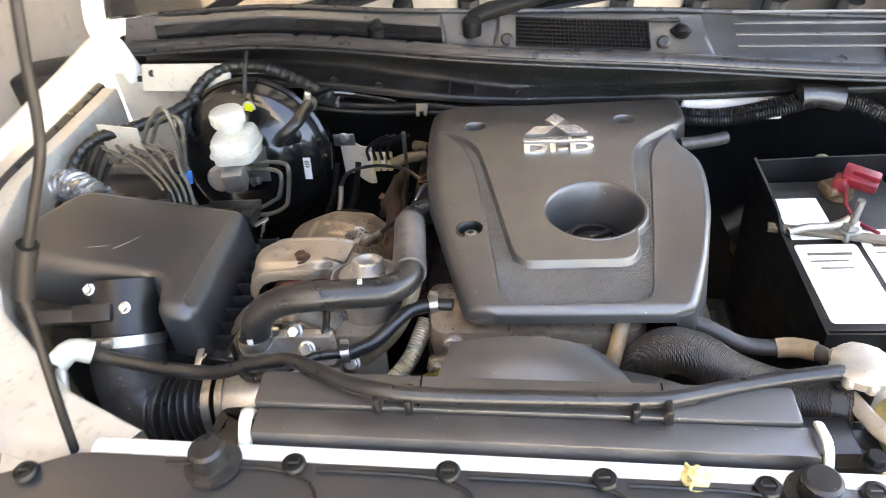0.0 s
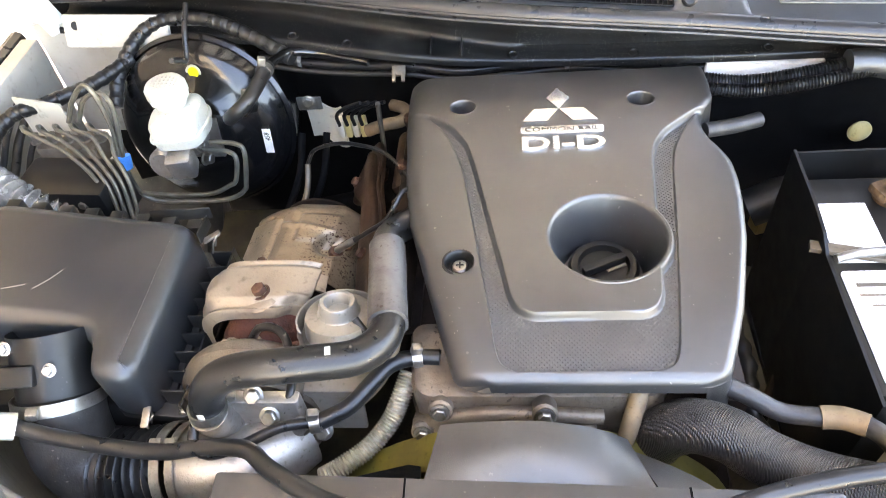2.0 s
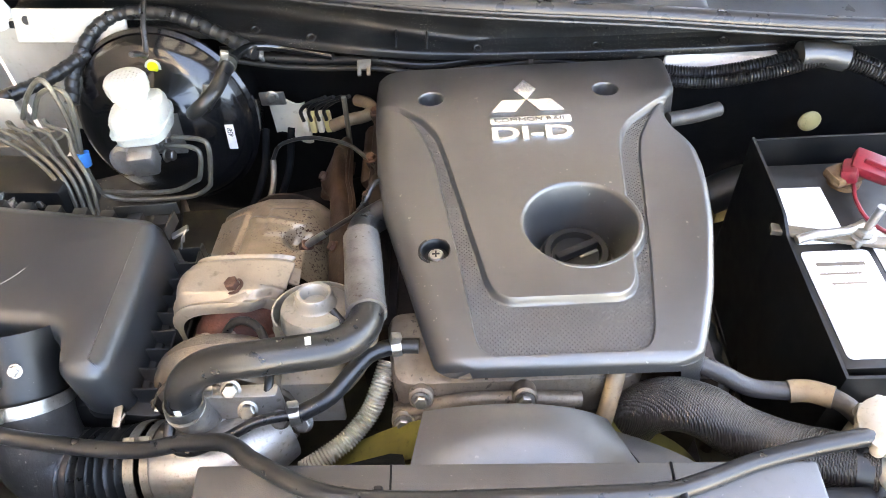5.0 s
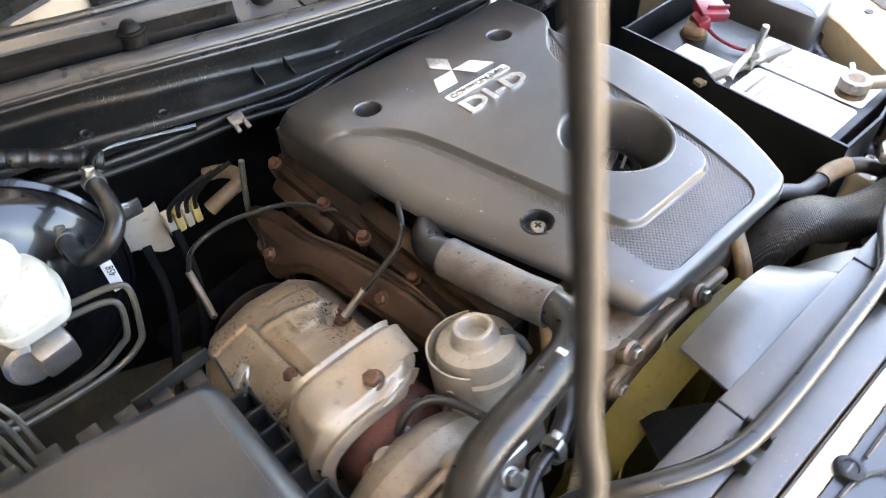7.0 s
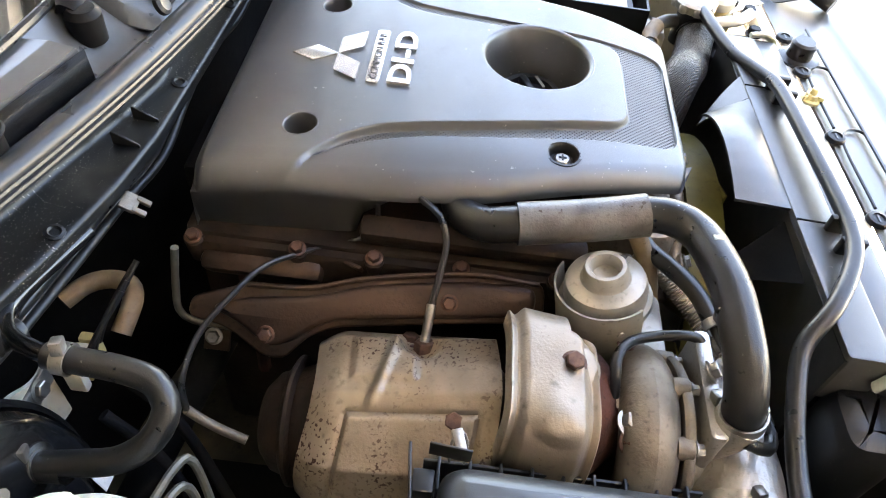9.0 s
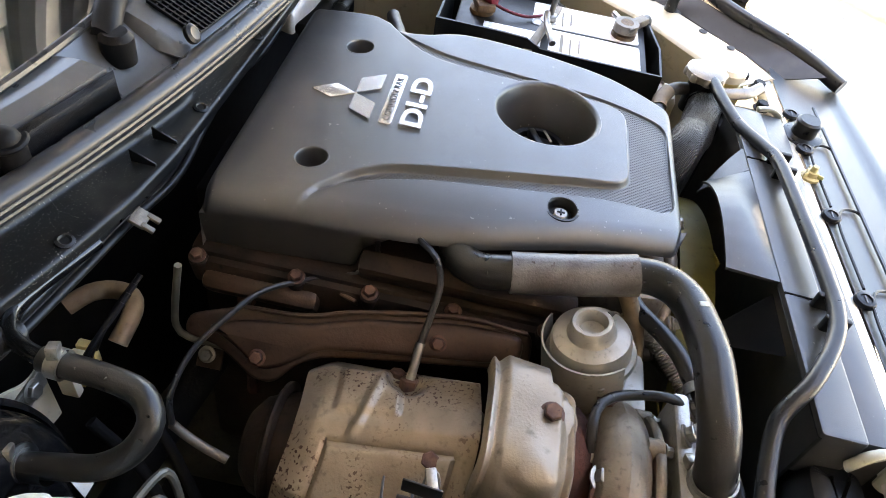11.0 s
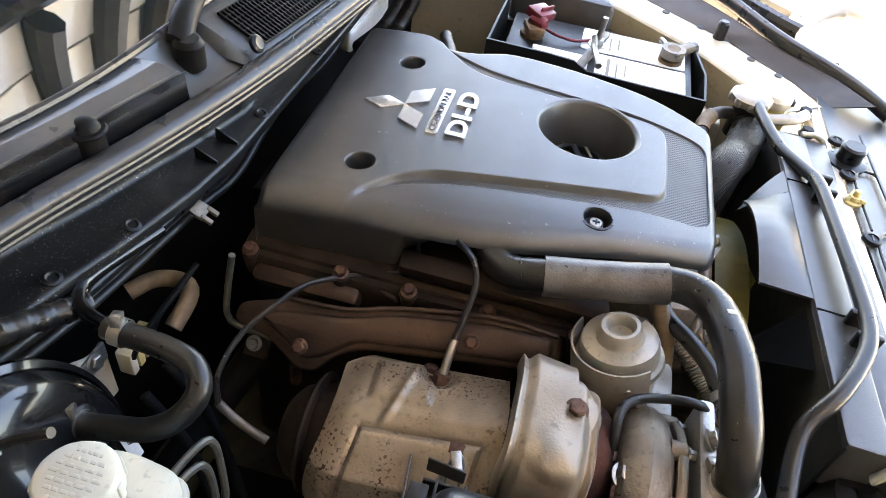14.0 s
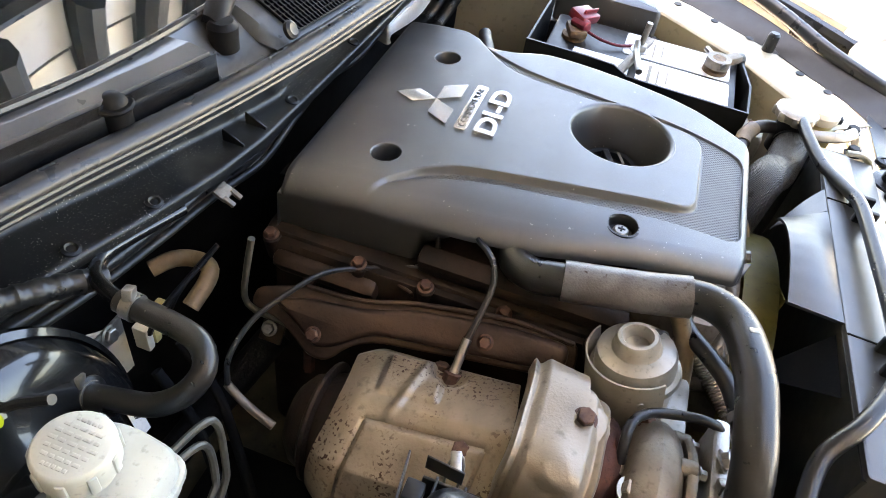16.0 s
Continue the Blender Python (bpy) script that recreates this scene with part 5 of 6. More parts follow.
def scoop(u, v):
    """From the deck's straight rear edge to the arched rim over the fan."""
    xb, xr = -0.084 + 0.172 * u, -0.075 + 0.149 * u
    zb, zr = 1.0445 - 0.048 * xb, interp(xr, RIM)
    x, y = xb + (xr - xb) * v, 0.4265 + 0.0475 * v
    return Vector((x, y, zb + (zr - zb) * v + 0.006 * math.sin(math.pi * v) * math.sin(math.pi * u)))


def scoop_side(u, v):
    """The lower lip beside the scoop, running out on the deck."""
    x = 0.0895 + 0.042 * u
    w = v * (1 - u) ** 0.8
    return Vector((x - 0.014 * w, 0.4265 + 0.046 * w, 1.0445 - 0.048 * x - 0.022 * w - 0.010 * w * w))


part("shroud_arch", sheet(scoop, 40, 14, (0, 0, -0.003)), "shroud", rad, "arched fan shroud lip")
part("shroud_arch", sheet(scoop_side, 24, 10, (0, 0, -0.003)), "shroud", rad, "low side lip of the fan shroud")
part("shroud_face", sheet(lambda u, v: Vector((-0.244 + 0.466 * u, 0.4285 + 0.006 * v, 1.040 - 0.048 * (-0.244 + 0.466 * u) - 0.42 * v)), 10, 10, (0, -0.003, 0)), "dusty", rad)
part("shroud_wing", sheet(lambda u, v: Vector((-0.088 - 0.070 * u * (1 - v) - 0.012 * v, 0.4285 + 0.050 * v, 1.036 - 0.070 * v)), 8, 8, (0, 0.0015, -0.001)), "insul", rad, "torn triangular shroud flap")
fan = thing("cooling_fan", (-0.005, 0.47, 0.56), "olive-yellow plastic cooling fan behind the radiator", "fan")
part("hub", lathe([(0.0, -0.03), (0.045, -0.028), (0.06, -0.02), (0.062, 0.02), (0.05, 0.03), (0, 0.03)], (-0.005, 0.47, 0.80), (0, 1, 0), 36), "aludust", fan, "dull metal fan clutch")
for k in range(9):
    a0 = 2 * math.pi * k / 9 + 0.1

    def blade(u, v, a0=a0):
        r = 0.058 + 0.145 * u
        a = a0 + (v - 0.5) * 0.58 * (0.9 + 0.2 * u) + 0.12 * u
        return Vector((-0.005 + r * math.sin(a), 0.478 + (v - 0.5) * 0.045, 0.80 + r * math.cos(a)))
    part("blade", sheet(blade, 8, 8, (0, 0.002, 0.001)), "fan", fan)
part("fan_ring", sheet(lambda u, v: Vector((-0.005 + 0.204 * math.sin(2 * math.pi * u), 0.462 + 0.034 * v, 0.80 + 0.204 * math.cos(2 * math.pi * u))), 72, 2, (0, 0.001, 0)), "fan", fan, "olive rim joining the blades")

cap = thing("radiator_filler", (0.288, 0.452, 0.98), "radiator filler neck with a white-topped cap", "radiator cap")
part("neck", lathe([(0.017, -0.045), (0.017, 0), (0.022, 0.002), (0.022, 0.006), (0, 0.006)], (0.288, 0.452, 1.025), n=28), "black", cap)
part("cap", lathe([(0.024, 0), (0.026, 0.003), (0.026, 0.010), (0.021, 0.013), (0.012, 0.0145), (0, 0.0145)], (0.288, 0.452, 1.028), n=40), "canister", cap, "pale pressure cap")

for k in range(8):
    a = 2 * math.pi * k / 8
    part("cap_lobe", lathe([(0.0055, 0), (0.006, 0.002), (0.006, 0.008), (0.004, 0.0105), (0, 0.011)], (0.288 + 0.0225 * math.cos(a), 0.452 + 0.0225 * math.sin(a), 1.028), n=12), "canister", cap)

oh = thing("overflow_hose", (0.0, 0.40, 1.03), "thin grey-black overflow hose clipped along the radiator", "hose")
part("hose", tube([(0.286, 0.448, 1.026), (0.272, 0.446, 1.034), (0.225, 0.438, 1.036), (0.176, 0.426, 1.038), (0.130, 0.408, 1.046), (0.095, 0.399, 1.052), (0.003, 0.395, 1.058), (-0.077, 0.393, 1.063), (-0.125, 0.395, 1.066), (-0.160, 0.405, 1.066), (-0.201, 0.428, 1.061), (-0.231, 0.452, 1.044), (-0.275, 0.461, 1.028), (-0.313, 0.463, 1.015), (-0.36, 0.467, 1.014), (-0.424, 0.475, 1.020), (-0.452, 0.480, 1.026)], 0.0072, 14), "rubber", oh)
for x in (-0.132, -0.105, 0.085, 0.112):
    c = part("clip", box((x, 0.394, 1.0515 - 0.048 * x), (0.007, 0.022, 0.018), 0.002), "black", oh, "black hose clip")

uh = thing("radiator_hose", (0.17, 0.46, 0.95), "thick braided radiator hose, brown with dust", "hose")
part("hose", tube([(0.105, 0.505, 0.905), (0.106, 0.503, 0.950), (0.112, 0.498, 0.990), (0.130, 0.490, 1.016), (0.155, 0.479, 1.020), (0.180, 0.468, 1.008), (0.215, 0.457, 0.998), (0.250, 0.447, 0.997), (0.282, 0.438, 1.002)], 0.0225, 26), "braid", uh)
clamp(uh, (0.272, 0.441, 0.998), (1, -0.28, 0.15), 0.0230, "black", 0.012)

solo("coolant_pipe", tube([(0.155, 0.53, 1.018), (0.180, 0.520, 1.012), (0.205, 0.510, 1.003), (0.235, 0.506, 1.002), (0.258, 0.502, 1.006), (0.276, 0.485, 1.010), (0.286, 0.466, 1.008)], 0.0082, 16), "rubberdust", "dusty coolant hose with a tan joint", "hose")
solo("hose_joint", tube([(0.236, 0.5055, 1.002), (0.252, 0.5035, 1.005), (0.268, 0.494, 1.009)], 0.0098, 16), "tan", "tan rubber hose joint", "hose joint")

# ---- brake booster, master cylinder, reservoir ----
bb = thing("brake_booster", (-0.43, 0.99, 0.84), "gloss black round brake booster on the firewall", "brake booster")
BC, BA = Vector((-0.448, 0.975, 0.960)), (-0.05, -0.97, 0.22)
part("shell", lathe([(0.118, -0.09), (0.122, -0.05), (0.126, -0.030), (0.1265, -0.022), (0.122, -0.018), (0.118, -0.004), (0.108, 0.004), (0.088, 0.010), (0.070, 0.012), (0.060, 0.020), (0.052, 0.024), (0.034, 0.026), (0, 0.026)], BC, BA, 72), "boost", bb)
part("rim", lathe([(0.124, -0.030), (0.129, -0.027), (0.129, -0.021), (0.124, -0.017)], BC, BA, 72), "boost", bb)
ax = Vector(BA).normalized()


def on_booster(x, z, out=0.0):
    q = Vector((x, 0, z))
    y = BC.y - (ax.x * (x - BC.x) + ax.z * (z - BC.z)) / ax.y
    return Vector((x, y, z)) + ax * out


q = on_booster(-0.350, 0.948, 0.0125)
lab = part("label", box(q, (0.012, 0.0008, 0.036), 0.0002, (-13, 0, -3)), "label", bb, "white paper number label")
lettering("458", 0.014, 0.008, q + Vector((0.001, -0.0008, 0.008)), 0.0004, "ink", lab, "digits", turn=(77, -90, -3))
for k in range(2):
    part("print_bar", box(q + Vector((-0.003 + 0.006 * k, -0.0009, -0.010)), (0.0018, 0.0006, 0.014), 0, (-13, 0, -3)), "ink", lab)
q = on_booster(-0.432, 1.045, 0.0095)
part("sticker", lathe([(0.0105, 0), (0.0105, 0.0006), (0, 0.0006)], q, BA, 28), "nylon", bb, "white sticker with a yellow dot")
part("dot", lathe([(0.0075, 0), (0.0075, 0.0004), (0, 0.0004)], q + ax * 0.0006, BA, 24), "yellow", bb, "yellow paint dot")
part("vacuum_port", lathe([(0.016, -0.01), (0.016, 0.008), (0.010, 0.012), (0.010, 0.03)], on_booster(-0.370, 0.999, 0.0), BA, 24), "black", bb)

mc = thing("master_cylinder", (-0.43, 0.9, 0.95), "cast aluminium brake master cylinder on the booster", "master cylinder")
part("barrel", lathe([(0.024, 0.02), (0.024, 0.05), (0.020, 0.06), (0.020, 0.115), (0.016, 0.120), (0, 0.120)], BC + Vector((0, 0, 0.008)), BA, 32), "alu", mc)
part("mount_flange", lathe([(0.040, 0.022), (0.040, 0.030), (0, 0.030)], BC + Vector((0.01, 0, 0)), BA, 4), "alu", mc)
for dz in (0.0, -0.022):
    part("line_nut", hexbolt(BC + ax * 0.06 + Vector((0.022, 0, dz + 0.004)), (1, -0.2, 0.1), 0.007, h=0.012), "steel", mc)
part("end_plug", box((-0.432, 0.866, 0.992), (0.034, 0.030, 0.036), 0.006, (12, 0, 8)), "alu", mc, "cast end block")
for k, (dx, dz) in enumerate(((0.0, 0.0), (-0.014, 0.012))):
    part("brake_line", tube([(-0.400 + dx, 0.895, 1.002 - dz), (-0.362 + dx, 0.885, 1.004 - dz), (-0.352 + dx, 0.878, 0.996 - dz), (-0.360 + dx, 0.870, 0.955), (-0.368 + dx, 0.868, 0.938 + dz), (-0.395 + dx, 0.866, 0.926 + dz), (-0.45, 0.864, 0.926 + dz), (-0.493 + dx * 0.3, 0.864, 0.931 + dz), (-0.507 + dx * 0.3, 0.864, 0.95), (-0.509 + dx * 0.3, 0.866, 0.99), (-0.497 + dx * 0.5, 0.872, 1.045), (-0.492 + dx, 0.876, 1.080 + dz), (-0.503 + dx, 0.880, 1.092 + dz), (-0.530 + dx, 0.885, 1.080), (-0.555 + dx, 0.890, 1.045)], 0.0032, 8, 0.004), "pipe", mc, "olive coated brake line")
part("tape", tube([(-0.5095, 0.866, 0.985), (-0.506, 0.868, 1.005)], 0.009, 14, flat=0.5), "blue", mc, "blue tape round the brake lines")

rs = thing("brake_reservoir", (-0.425, 0.885, 1.01), "white nylon brake fluid reservoir with an embossed cap", "reservoir")
part("tank", slab(round_poly([(-0.458, 0.862), (-0.402, 0.866), (-0.396, 0.910), (-0.406, 0.938), (-0.450, 0.936), (-0.464, 0.905)], 0.016), 1.014, 1.052, 0.010), "nylon", rs)
part("seam", slab(round_poly([(-0.461, 0.859), (-0.399, 0.863), (-0.393, 0.912), (-0.404, 0.941), (-0.452, 0.939), (-0.467, 0.905)], 0.016), 1.026, 1.030, 0.0015), "nylon", rs)
part("neck", lathe([(0.0195, 0), (0.0195, 0.02)], (-0.437, 0.911, 1.048), n=32), "nylon", rs)
rc = part("cap", lathe([(0.0238, 0), (0.0246, 0.002), (0.0246, 0.018), (0.0230, 0.0205), (0.0218, 0.0212), (0, 0.0212)], (-0.437, 0.912, 1.060), n=48), "nylon", rs, "white screw cap with embossed lines")
for k in range(9):
    a = 2 * math.pi * k / 9
    part("cap_lug", box((-0.437 + 0.0243 * math.cos(a), 0.912 + 0.0243 * math.sin(a), 1.069), (0.0035, 0.006, 0.016), 0.0014, (0, 0, math.degrees(a))), "nylon", rc)
for k in range(7):
    w = 0.034 * math.cos((k - 3) / 3.0)
    for j in range(5):
        part("embossed_bar", box((-0.437 + 0.0052 * (k - 3), 0.912 + w * (j - 2) / 5 * 1.0, 1.0813), (0.0024, w / 5 * (0.6 + 0.25 * ((j * 7 + k * 3) % 2)), 0.0007), 0.0002), "nylon", rc)
solo("fluid_pipe", tube([(-0.425, 0.93, 1.10), (-0.428, 0.955, 1.085), (-0.43, 0.975, 1.072), (-0.43, 1.0, 1.10), (-0.43, 1.03, 1.12)], 0.0035, 8), "rubber", "thin black breather pipe above the booster", "pipe")

vh = thing("vacuum_hose", (-0.36, 0.93, 1.0), "scuffed black vacuum hose looping from the brake booster", "hose")
part("hose", tube([(-0.370, 0.990, 0.998), (-0.370, 0.976, 1.002), (-0.370, 0.945, 1.012), (-0.369, 0.914, 1.024), (-0.360, 0.893, 1.039), (-0.345, 0.886, 1.053), (-0.332, 0.897, 1.061), (-0.327, 0.920, 1.063), (-0.325, 0.946, 1.063), (-0.323, 0.968, 1.062)], 0.0090, 18), "rubber", vh)
part("pipe", tube([(-0.324, 0.962, 1.062), (-0.317, 0.985, 1.060), (-0.304, 1.004, 1.057), (-0.27, 1.015, 1.048), (-0.2, 1.0, 1.040)], 0.0062, 12), "boost", vh, "gloss black pipe")
clamp(vh, (-0.3245, 0.956, 1.0630), (0.08, 1, 0.0), 0.0093)
clamp(vh, (-0.370, 0.974, 1.003), (0.0, 1, -0.3), 0.0093)

# ---- firewall side: connector, pipes, looms ----
ct = thing("pipe_clip_block", (-0.246, 1.02, 0.915), "beige four-slot pipe clip on the firewall", "pipe clip")
for k in range(4):
    part("slot", box((-0.262 + 0.011 * k, 1.018, 0.921), (0.009, 0.016, 0.030), 0.002), "yellowed" if k % 2 else "bottle", ct)
solo("foam_patch", sheet(lambda u, v: Vector((-0.318 + 0.055 * u, 1.05 - 0.012 * u, 0.880 + 0.062 * v - 0.012 * u * (1 - v) + 0.006 * math.sin(6 * u))), 12, 10, (0, 0.004, 0)), "bottle", "torn cream foam patch on the firewall", "foam patch")
for k in range(4):
    x = -0.262 + 0.011 * k
    solo("brake_pipe", tube([(x, 1.01, 0.93), (x + 0.002, 1.0, 0.955), (x + 0.02, 0.99, 0.975), (x + 0.045, 0.98, 0.99)], 0.0028, 8), "rod", "thin black brake pipe by the firewall", "pipe", "firewall brake pipes")
nut = thing("bracket_nut", (-0.30, 1.02, 0.97), "steel nut on a small bracket", "bracket")
part("plate", box((-0.300, 1.018, 0.965), (0.036, 0.004, 0.022), 0.002), "steel", nut)
part("nut", hexbolt((-0.30, 1.016, 0.969), (0, -1, 0.2), 0.007), "steel", nut)
solo("heater_hose", tube([(-0.190, 1.06, 0.925), (-0.172, 1.045, 0.930), (-0.164, 1.025, 0.932), (-0.172, 1.003, 0.938), (-0.192, 0.992, 0.942), (-0.219, 0.995, 0.930)], 0.0088, 16), "tan", "tan dusty heater hose", "hose")
solo("lower_hose", tube([(-0.33, 0.99, 0.78), (-0.27, 0.97, 0.81), (-0.22, 0.95, 0.84), (-0.17, 0.93, 0.87)], 0.017, 16), "insul", "dusty black lower hose", "hose")
wc = thing("white_clip", (-0.159, 0.995, 1.02), "grey plastic loom clip under the cowl", "clip")
part("jaw", box((-0.159, 0.985, 1.034), (0.018, 0.014, 0.004), 0.001, (30, 0, 0)), "aludust", wc)
part("tooth", box((-0.165, 0.976, 1.030), (0.005, 0.012, 0.004), 0.001, (30, 0, 0)), "aludust", wc)
part("tooth", box((-0.153, 0.976, 1.030), (0.005, 0.012, 0.004), 0.001, (30, 0, 0)), "aludust", wc)
for dy, dz, r, m in ((0.008, -0.006, 0.0065, "rubber"), (0.0, -0.014, 0.004, "dusty"), (0.010, -0.020, 0.0028, "steel")):
    solo("wiring_loom", tube([(x, interp(x, LOWER) + 0.012 + dy + 0.004 * math.sin(23 * x), 1.030 + dz + 0.004 * math.sin(31 * x)) for x in (-0.44, -0.36, -0.29, -0.22, -0.15, -0.08, 0.0, 0.08, 0.16, 0.24)], r, 12), m, "wiring loom strapped below the cowl ledge", "wiring", "cowl looms")
solo("wiring_loom", tube([(-0.30, 1.0, 1.05), (-0.36, 1.03, 1.07), (-0.42, 1.05, 1.085), (-0.48, 1.055, 1.085), (-0.52, 1.04, 1.07), (-0.545, 1.0, 1.04), (-0.55, 0.965, 1.01)], lambda s: 0.0095 + 0.0006 * math.sin(s * 420) + 0.0004 * math.sin(s * 1100), 14, 0.002), "rubber", "black taped wiring loom by the booster", "wiring")
solo("wiring_loom", tube([(-0.53, 1.02, 1.05), (-0.57, 0.97, 1.045), (-0.62, 0.93, 1.045), (-0.66, 0.915, 1.04), (-0.685, 0.88, 1.02), (-0.68, 0.84, 0.99)], lambda s: 0.0095 + 0.0006 * math.sin(s * 420) + 0.0004 * math.sin(s * 1100), 14, 0.002), "rubber", "black taped wiring loom by the booster", "wiring")
for k, (dy, r) in enumerate(((0.0, 0.009), (-0.018, 0.0075))):
    solo("corrugated_conduit", tube([(0.20, 0.955 + dy, 1.025), (0.27, 0.945 + dy, 1.022), (0.34, 0.940 + dy, 1.035), (0.41, 0.945 + dy, 1.045), (0.47, 0.93 + dy, 1.03), (0.51, 0.90 + dy, 1.01)], lambda s, r=r: r + 0.0011 * math.sin(s * 1700), 14, 0.0012), "rubber", "black corrugated wiring conduit below the cowl", "conduit", "cowl conduits")
solo("conduit_tee", tube([(0.375, 0.935, 1.05), (0.40, 0.935, 1.05), (0.43, 0.93, 1.045)], 0.016, 14), "shroud", "grey plastic conduit joint", "conduit")
solo("sound_pad", slab(round_poly([(0.225, 0.975), (0.37, 0.965), (0.37, 0.995), (0.235, 1.0)], 0.008), 1.0, 1.03, 0.006), "label", "white padded corner by the cowl", "pad")
solo("rubber_plug", lathe([(0.015, 0), (0.015, 0.003), (0.011, 0.006), (0, 0.006)], (0.442, 0.972, 0.918), (0, -1, 0.1), 24), "yellowed", "yellowish rubber plug in the firewall", "plug")
cn = thing("loom_connector", (0.341, 0.93, 0.76), "pale yellow plug on a taped loom", "connector")
part("plug", box((0.335, 0.93, 0.795), (0.020, 0.024, 0.034), 0.002, (0, 0, 15)), "yellowed", cn)
part("lead", tube([(0.345, 0.93, 0.79), (0.37, 0.95, 0.80), (0.40, 0.97, 0.81)], 0.012, 10), "rubber", cn)
solo("loom_rope", tube([(0.235, 0.70, 0.86), (0.24, 0.65, 0.86), (0.235, 0.60, 0.855), (0.245, 0.55, 0.84)], lambda s: 0.010 + 0.002 * math.sin(s * 260), 10), "dusty", "dusty taped loom beside the engine", "wiring")
solo("tie_rod", tube([(0.255, 0.60, 0.70), (0.30, 0.68, 0.86)], 0.008, 10), "block", "grimy metal stay beside the battery", "stay")
for x, y, z, sx, sy, sz in ((-0.02, 0.965, 0.98, 0.10, 0.03, 0.03), (0.10, 0.955, 0.975, 0.06, 0.02, 0.05), (-0.28, 0.90, 0.66, 0.12, 0.16, 0.08)):
    solo("engine_ancillary", box((x, y, z), (sx, sy, sz), 0.006), "insul", "grimy black ancillary behind the engine", "ancillary")
solo("drain_pipe", tube([(-0.355, 0.86, 0.72), (-0.34, 0.83, 0.80), (-0.335, 0.80, 0.85)], 0.004, 8), "pipe", "thin metal pipe below the booster", "pipe", "lower pipes")
solo("drain_pipe", tube([(-0.345, 0.87, 0.72), (-0.325, 0.84, 0.80), (-0.32, 0.81, 0.85)], 0.004, 8), "pipe", "thin metal pipe below the booster", "pipe", "lower pipes")
ds = thing("pressure_pipe", (-0.281, 0.885, 0.93), "slim steel sensor pipe with a black lead", "pipe")
part("sheath", tube([(-0.2886, 0.9125, 0.9425), (-0.2890, 0.902, 0.929), (-0.2905, 0.886, 0.917), (-0.2935, 0.867, 0.911)], 0.0040, 10), "aludust", ds, "dull ribbed steel sheath")
part("lead", tube([(-0.2886, 0.9125, 0.9425), (-0.275, 0.917, 0.963), (-0.240, 0.913, 0.976), (-0.205, 0.895, 0.986), (-0.172, 0.875, 0.989), (-0.1435, 0.841, 0.984), (-0.130, 0.803, 0.989), (-0.122, 0.786, 0.997), (-0.120, 0.786, 1.015), (-0.119, 0.788, 1.036)], 0.0027, 8), "rubber", ds, "thin black lead")
vs = thing("sensor_bracket", (-0.15, 0.80, 0.97), "brown bracket with grey clip ends", "bracket")
part("plate", box((-0.1370, 0.820, 0.966), (0.004, 0.058, 0.034), 0.002, (0, -30, -20)), "shieldbrown", vs)
for y, z in ((0.8155, 0.960), (0.829, 0.950)):
    part("screw", lathe([(0.0032, 0), (0.0032, 0.0015), (0, 0.002)], (-0.1385 - 0.36 * (y - 0.82), y, z), (-0.8, 0.2, 0.5), 12), "steel", vs, "bright screw")
for x, y, z in ((-0.1425, 0.841, 0.9770), (-0.1285, 0.803, 0.9830)):
    part("clip_end", box((x, y, z), (0.006, 0.018, 0.006), 0.001, (0, -30, -20)), "aludust", vs, "pale clip end")
sp = thing("steel_pipe", (-0.2, 0.87, 0.93), "bent bright steel pipe with a union nut", "pipe")
part("tube", tube([(-0.185, 0.943, 1.015), (-0.188, 0.950, 0.97), (-0.190, 0.953, 0.935), (-0.191, 0.942, 0.922), (-0.191, 0.91, 0.919), (-0.192, 0.888, 0.914), (-0.193, 0.882, 0.900), (-0.193, 0.882, 0.885)], 0.0033, 10), "pipe", sp)
part("union_nut", tube([(-0.193, 0.882, 0.888), (-0.195, 0.882, 0.862)], 0.0062, 6), "rust", sp)
br = thing("lift_bracket", (-0.2, 0.90, 0.91), "small steel bracket with a bolt", "bracket")
part("plate", box((-0.193, 0.922, 0.904), (0.026, 0.024, 0.004), 0.001, (0, -50, 0)), "block", br)
part("bolt", hexbolt((-0.196, 0.924, 0.908), (-0.75, 0, 0.65), 0.006), "steel", br)

# ---- wing side: brake control unit, foil conduit, brackets ----
au = thing("brake_control_unit", (-0.60, 0.86, 0.92), "black brake control unit with a silver valve block", "control unit")
part("case", box((-0.572, 0.838, 0.968), (0.125, 0.070, 0.070), 0.006, (0, 0, -4)), "black", au)
part("valve_block", box((-0.585, 0.897, 0.996), (0.085, 0.04, 0.032), 0.004, (0, 0, -4)), "aludust", au, "silver valve block")
part("bracket", sheet(lambda u, v: Vector((-0.655 + 0.075 * u, 0.925 - 0.02 * u, 1.0 + 0.06 * v)), 4, 4, (0, 0.003, 0)), "inner", au, "white sheet bracket")
for k in range(5):
    x = -0.628 + 0.022 * k
    part("line", tube([(x, 0.892, 1.015), (x - 0.003, 0.888, 1.042), (x + 0.006, 0.874, 1.046), (x + 0.034, 0.862, 1.040), (x + 0.072 - 0.008 * k, 0.845, 1.026), (x + 0.105 - 0.012 * k, 0.822, 1.0), (x + 0.115 - 0.014 * k, 0.800, 0.95)], 0.0026, 8), "pipe", au, "olive coated brake line")
    part("line_nut", hexbolt((x, 0.892, 1.014), (0, 0, 1), 0.0062, h=0.012), "steel", au)
for k in range(3):
    part("case_screw", hexbolt((-0.612 + 0.035 * k, 0.8025, 0.985), (0, -1, 0.2), 0.005), "steel", au)
